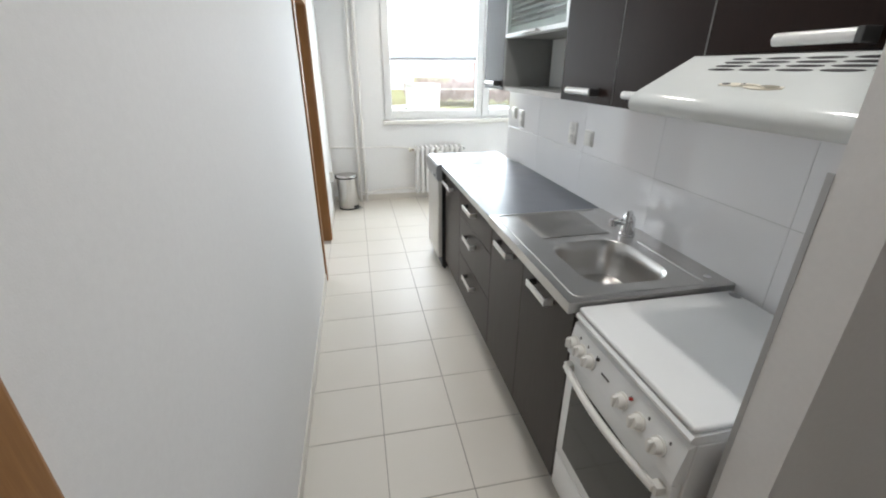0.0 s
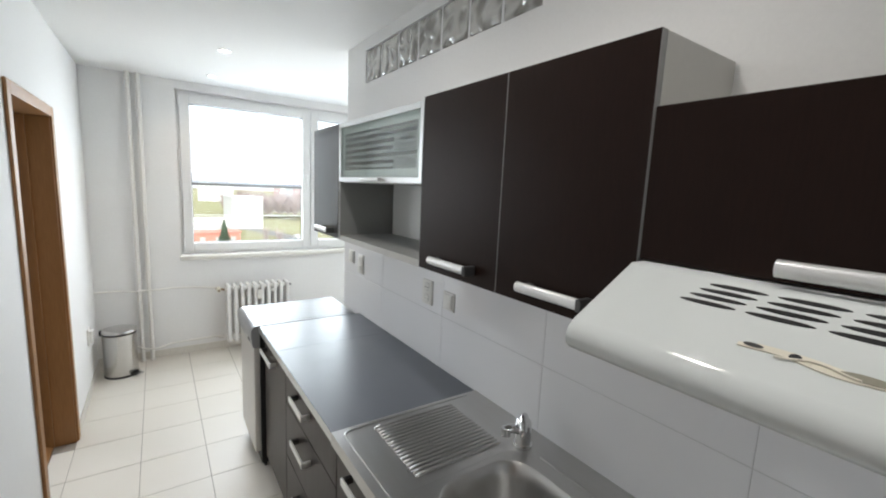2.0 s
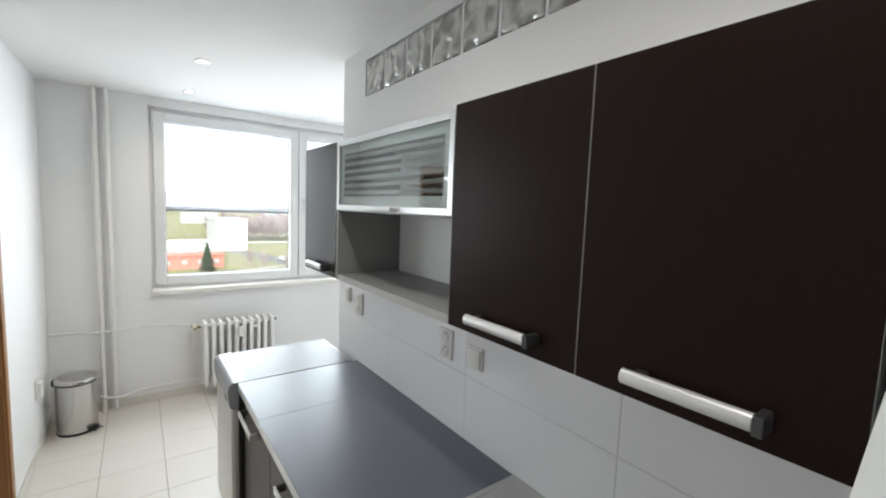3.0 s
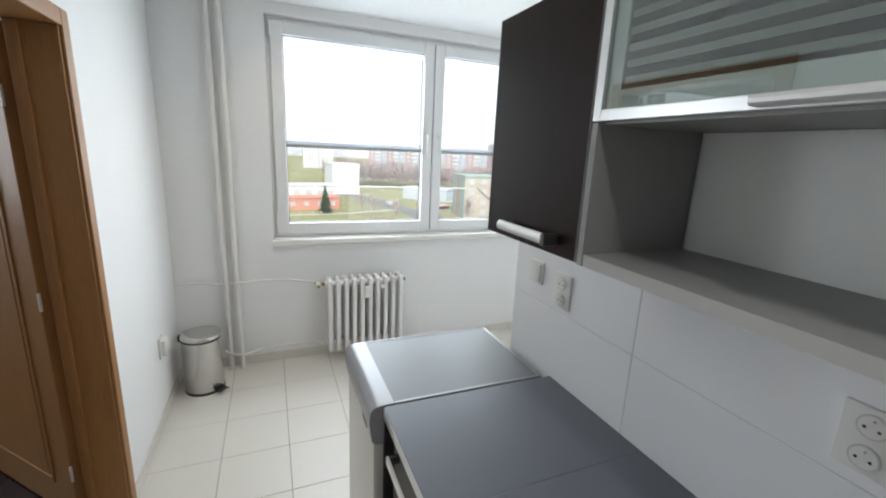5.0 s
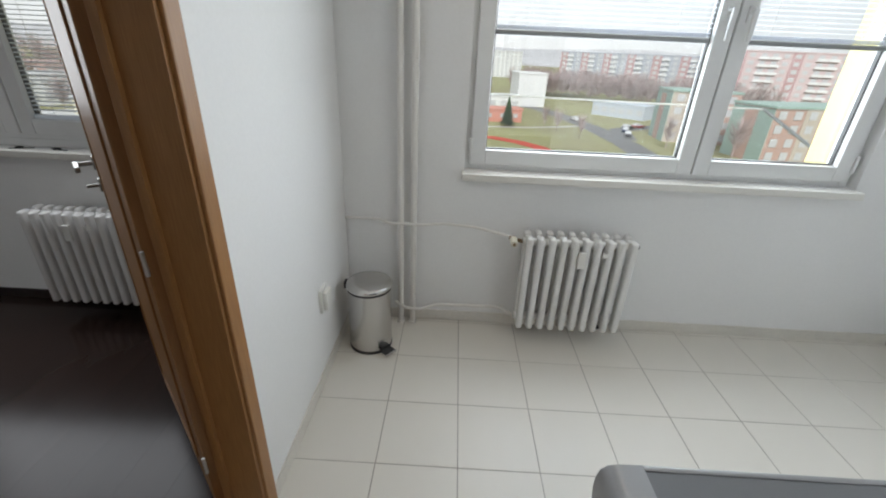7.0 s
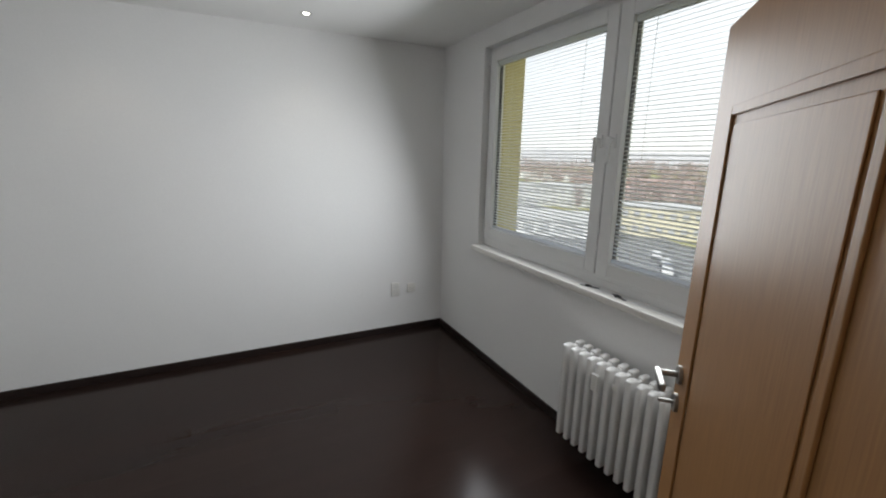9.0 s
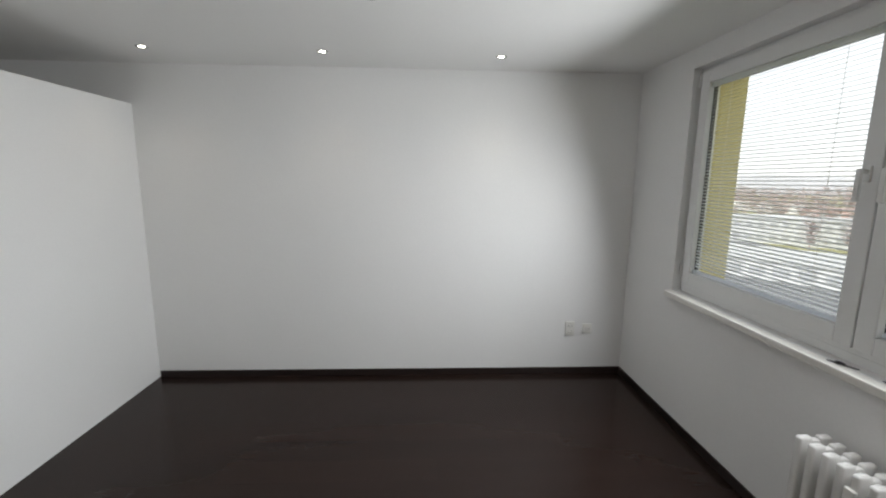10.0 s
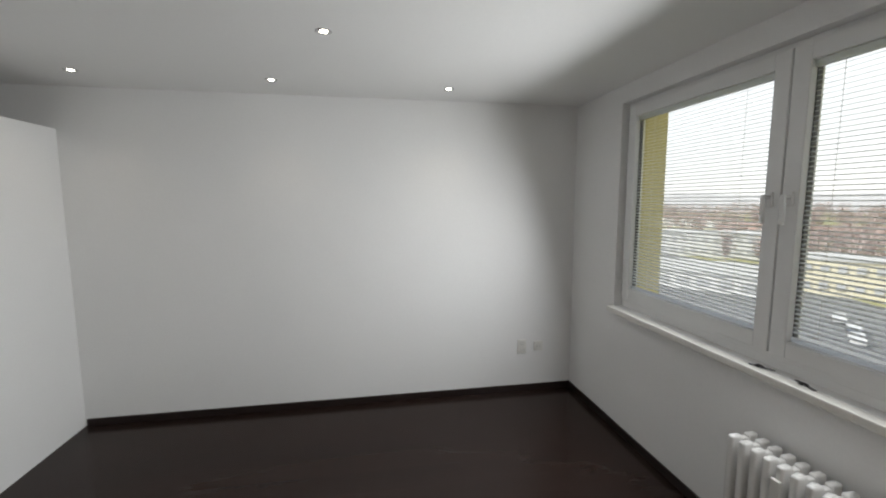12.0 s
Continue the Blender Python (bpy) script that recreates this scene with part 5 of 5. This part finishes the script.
def twigs(bm, base, height, radius, count, rng):
    """A bare crown: many thin tapering shoots that fan out from the upper trunk."""
    for _ in range(count):
        a, u = rng.uniform(0, 2 * math.pi), rng.uniform(0.25, 0.75)
        p = Vector((base[0] + 0.15 * radius * math.cos(a), base[1] + 0.15 * radius * math.sin(a), base[2] + height * u))
        out = Vector((math.cos(a) * radius * rng.uniform(0.3, 1.0), math.sin(a) * radius * rng.uniform(0.3, 1.0), height * rng.uniform(0.12, 0.38)))
        w = height * 0.012
        side = Vector((-math.sin(a), math.cos(a), 0)) * w
        v = [bm.verts.new(p - side), bm.verts.new(p + side), bm.verts.new(p + out)]
        bm.faces.new(v)
        q = p + out * 0.55
        for s in (-1, 1):
            e = q + out * 0.35 + side.normalized() * s * radius * 0.25 + Vector((0, 0, height * 0.05))
            bm.faces.new([bm.verts.new(q - side * 0.5), bm.verts.new(q + side * 0.5), bm.verts.new(e)])


rng = random.Random(4)
for x, y, h in ((29, 126, 6.5), (27, 134, 6), (33, 116, 6.5), (62, 98, 10), (58, 102, 9), (52, 108, 8), (-112, 112, 11), (-104, 116, 10), (-98, 124, 10)):
    t = new("bare_tree")
    ORIGIN[t] = Vector((0, 0, 0))
    tagged(t, "bare winter tree standing on the lawn", "tree", "bare trees")
    part("trunk", rod((0, 0, 0), (0, 0, h * 0.75), h * 0.016, h * 0.006, seg=8), TWIG, t)
    crown = bmesh.new()
    twigs(crown, (0, 0, 0), h, h * 0.32, 90, rng)
    part("crown", crown, TWIG, t)
    t.location = (x, y, GZ)

t = new("fir_tree")
ORIGIN[t] = Vector((0, 0, 0))
tagged(t, "dark green fir tree at the lawn's edge", "tree")
part("trunk", rod((0, 0, 0), (0, 0, 11.5), 0.22, 0.04, seg=8), TWIG, t)
crown = bmesh.new()
for k in range(900):
    z = 1.0 + 11.2 * (k / 900)
    r = 2.7 * (1 - z / 12.4) * rng.uniform(0.75, 1.1) + 0.1
    a = rng.uniform(0, 2 * math.pi)
    d = Vector((math.cos(a), math.sin(a), 0))
    s = Vector((-d.y, d.x, 0)) * 0.28
    crown.faces.new([crown.verts.new(Vector((0, 0, z + 0.5))), crown.verts.new(d * r + s + Vector((0, 0, z - 0.3))), crown.verts.new(d * r - s + Vector((0, 0, z - 0.3)))])
part("crown", crown, FIR, t, "dark green needles")
t.location, t.scale = (15.6, 132.5, GZ), (0.9, 0.9, 0.68)

woods = bmesh.new()
for k in range(300):
    u = rng.random()
    x, y = 36 + 84 * u + rng.uniform(-8, 8), 262 - 62 * u + rng.uniform(-26, 20)
    h = rng.uniform(8, 14)
    twigs(woods, (x, y, GZ), h, h * 0.3, 60, rng)
for k in range(420):
    a, d = radians(rng.uniform(-66, -24)), rng.uniform(0, 1) ** 1.5 * 420 + (225 if k % 3 else 330)
    h = rng.uniform(9, 15) * (0.7 + d / 900)
    twigs(woods, (d * math.sin(a), d * math.cos(a), GZ), h, h * 0.42, 44, rng)
for k in range(150):
    a, d = radians(rng.uniform(-42, -22)), rng.uniform(150, 235)
    h = rng.uniform(7, 11)
    twigs(woods, (d * math.sin(a), d * math.cos(a), GZ), h, h * 0.42, 44, rng)
single("bare_woods", woods, TWIG, "reddish-brown bare woodland before the blocks", "trees", "stuff")

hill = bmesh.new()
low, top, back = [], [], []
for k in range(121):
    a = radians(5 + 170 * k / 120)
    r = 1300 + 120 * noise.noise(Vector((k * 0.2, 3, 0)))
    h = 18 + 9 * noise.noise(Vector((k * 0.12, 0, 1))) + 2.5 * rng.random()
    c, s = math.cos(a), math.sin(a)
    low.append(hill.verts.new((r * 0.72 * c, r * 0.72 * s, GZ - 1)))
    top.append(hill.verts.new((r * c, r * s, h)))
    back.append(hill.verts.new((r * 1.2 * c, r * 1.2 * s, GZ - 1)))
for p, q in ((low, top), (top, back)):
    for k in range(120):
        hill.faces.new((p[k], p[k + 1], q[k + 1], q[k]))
single("backdrop_hills", hill, WOODS, "wooded hills on the horizon, coloured pale for haze", "hills", "structure")

t = thing("clothes_line", "white clothes drying bracket outside the kitchen window", "drying rack", (2.6, 5.62, 1.05))
part("arm", rod((2.67, 5.61, 1.055), (2.69, 6.30, 1.25), 0.011, seg=8), RAIL, t)
part("arm", rod((0.45, 5.61, 1.085), (0.45, 6.30, 1.265), 0.010, seg=8), RAIL, t)
part("line", rod((0.45, 6.30, 1.265), (2.69, 6.30, 1.25), 0.006, seg=8), PLASTIC, t)

# ---- glass blocks ----
gb = bmesh.new()
bm_box(gb, -0.04, 0.04, -0.094, 0.094, -0.087, 0.087, 0.012)
gb_mesh = mesh_of("glass_block", gb, BLOCKGLASS)
for i in range(7):
    piece("glass_block", gb_mesh, wall_core, (1.452, 1.80 + 0.2 * i, 2.3875))
jn = bmesh.new()
for i in range(8):
    bm_box(jn, 1.416, 1.49, 1.70 + 0.2 * i - 0.0055, 1.70 + 0.2 * i + 0.0055, 2.2955, 2.4795)
part("mortar_joint", jn, WTILE, wall_core, "white mortar joints")

# ---- tiles and planks ----
def tiles_floor():
    pitch, gap = 0.3387, 0.0032
    xs = [0.2005 + pitch * k for k in range(-2, 10)]
    ys = [1.486 + pitch * k for k in range(-13, 12)]
    shared = {}
    for a in xs:
        for b in ys:
            x0, x1 = max(a, XW if not (3.13 <= b + pitch / 2 <= 3.96) else -0.243) + gap / 2, min(a + pitch, 3.2) - gap / 2
            y0, y1 = max(b, YH) + gap / 2, min(b + pitch, YN) - gap / 2
            if x1 - x0 < 0.02 or y1 - y0 < 0.02:
                continue
            key = (round(x1 - x0, 3), round(y1 - y0, 3))
            if key not in shared:
                w, h = key
                shared[key] = mesh_of("tile", box(-w / 2, w / 2, -h / 2, h / 2, -0.0035, 0, bevel=0.0012, seg=1), TILE)
            piece("tile", shared[key], floor_kitchen, ((x0 + x1) / 2, (y0 + y1) / 2, 0.0))


tiles_floor()
wall_tiling = single("wall_tiling", box(1.4, 1.4098, 0.5315, YC - 0.0005, 0.50, 1.418), WGROUT, "glossy white wall tiles above the worktop", "tiling", "structure")


def tiles_wall():
    shared = {}
    cols = [0.532, 0.9605, 1.567, 2.1735, 2.780, YC - 0.001]
    rows = [0.505, 0.812, 1.117, 1.4185]
    for a, b in zip(cols, cols[1:]):
        for c, d in zip(rows, rows[1:]):
            key = (round(b - a - 0.0018, 3), round(d - c - 0.0018, 3))
            if key not in shared:
                w, h = key
                shared[key] = mesh_of("tile", box(-0.004, 0, -w / 2, w / 2, -h / 2, h / 2, bevel=0.0009, seg=1), WTILE)
            piece("tile", shared[key], wall_tiling, (1.4045 - 0.002, (a + b) / 2, (c + d) / 2))


tiles_wall()
stub_tiling = single("stub_tiling", box(0.8655, 1.398, 0.5223, 0.530, 0.50, 1.402), WTILE, "white tiles on the wall end beside the cooker", "tiling", "structure")
part("edge_profile", box(0.8615, 0.8652, 0.5220, 0.5325, 0.0, 1.405), TRIM, stub_tiling, "grey tile edge profile")


def planks():
    w, L, shared = 0.193, 1.285, {}
    x, i = XF, 0
    while x < -0.292:
        x1 = min(x + w, -0.288)
        y = YS - (i * 0.43) % L
        while y < YN:
            y0, y1 = max(y, YS) + 0.0002, min(y + L, YN) - 0.0002
            if y1 - y0 > 0.02:
                key = (round(x1 - x - 0.0004, 4), round(y1 - y0, 3))
                if key not in shared:
                    shared[key] = mesh_of("plank", box(-key[0] / 2, key[0] / 2, -key[1] / 2, key[1] / 2, -0.0075, 0), LAMINATE)
                piece("plank", shared[key], floor_room, ((x + x1) / 2, (y0 + y1) / 2, 0.0))
            y += L
        x, i = x1, i + 1


planks()
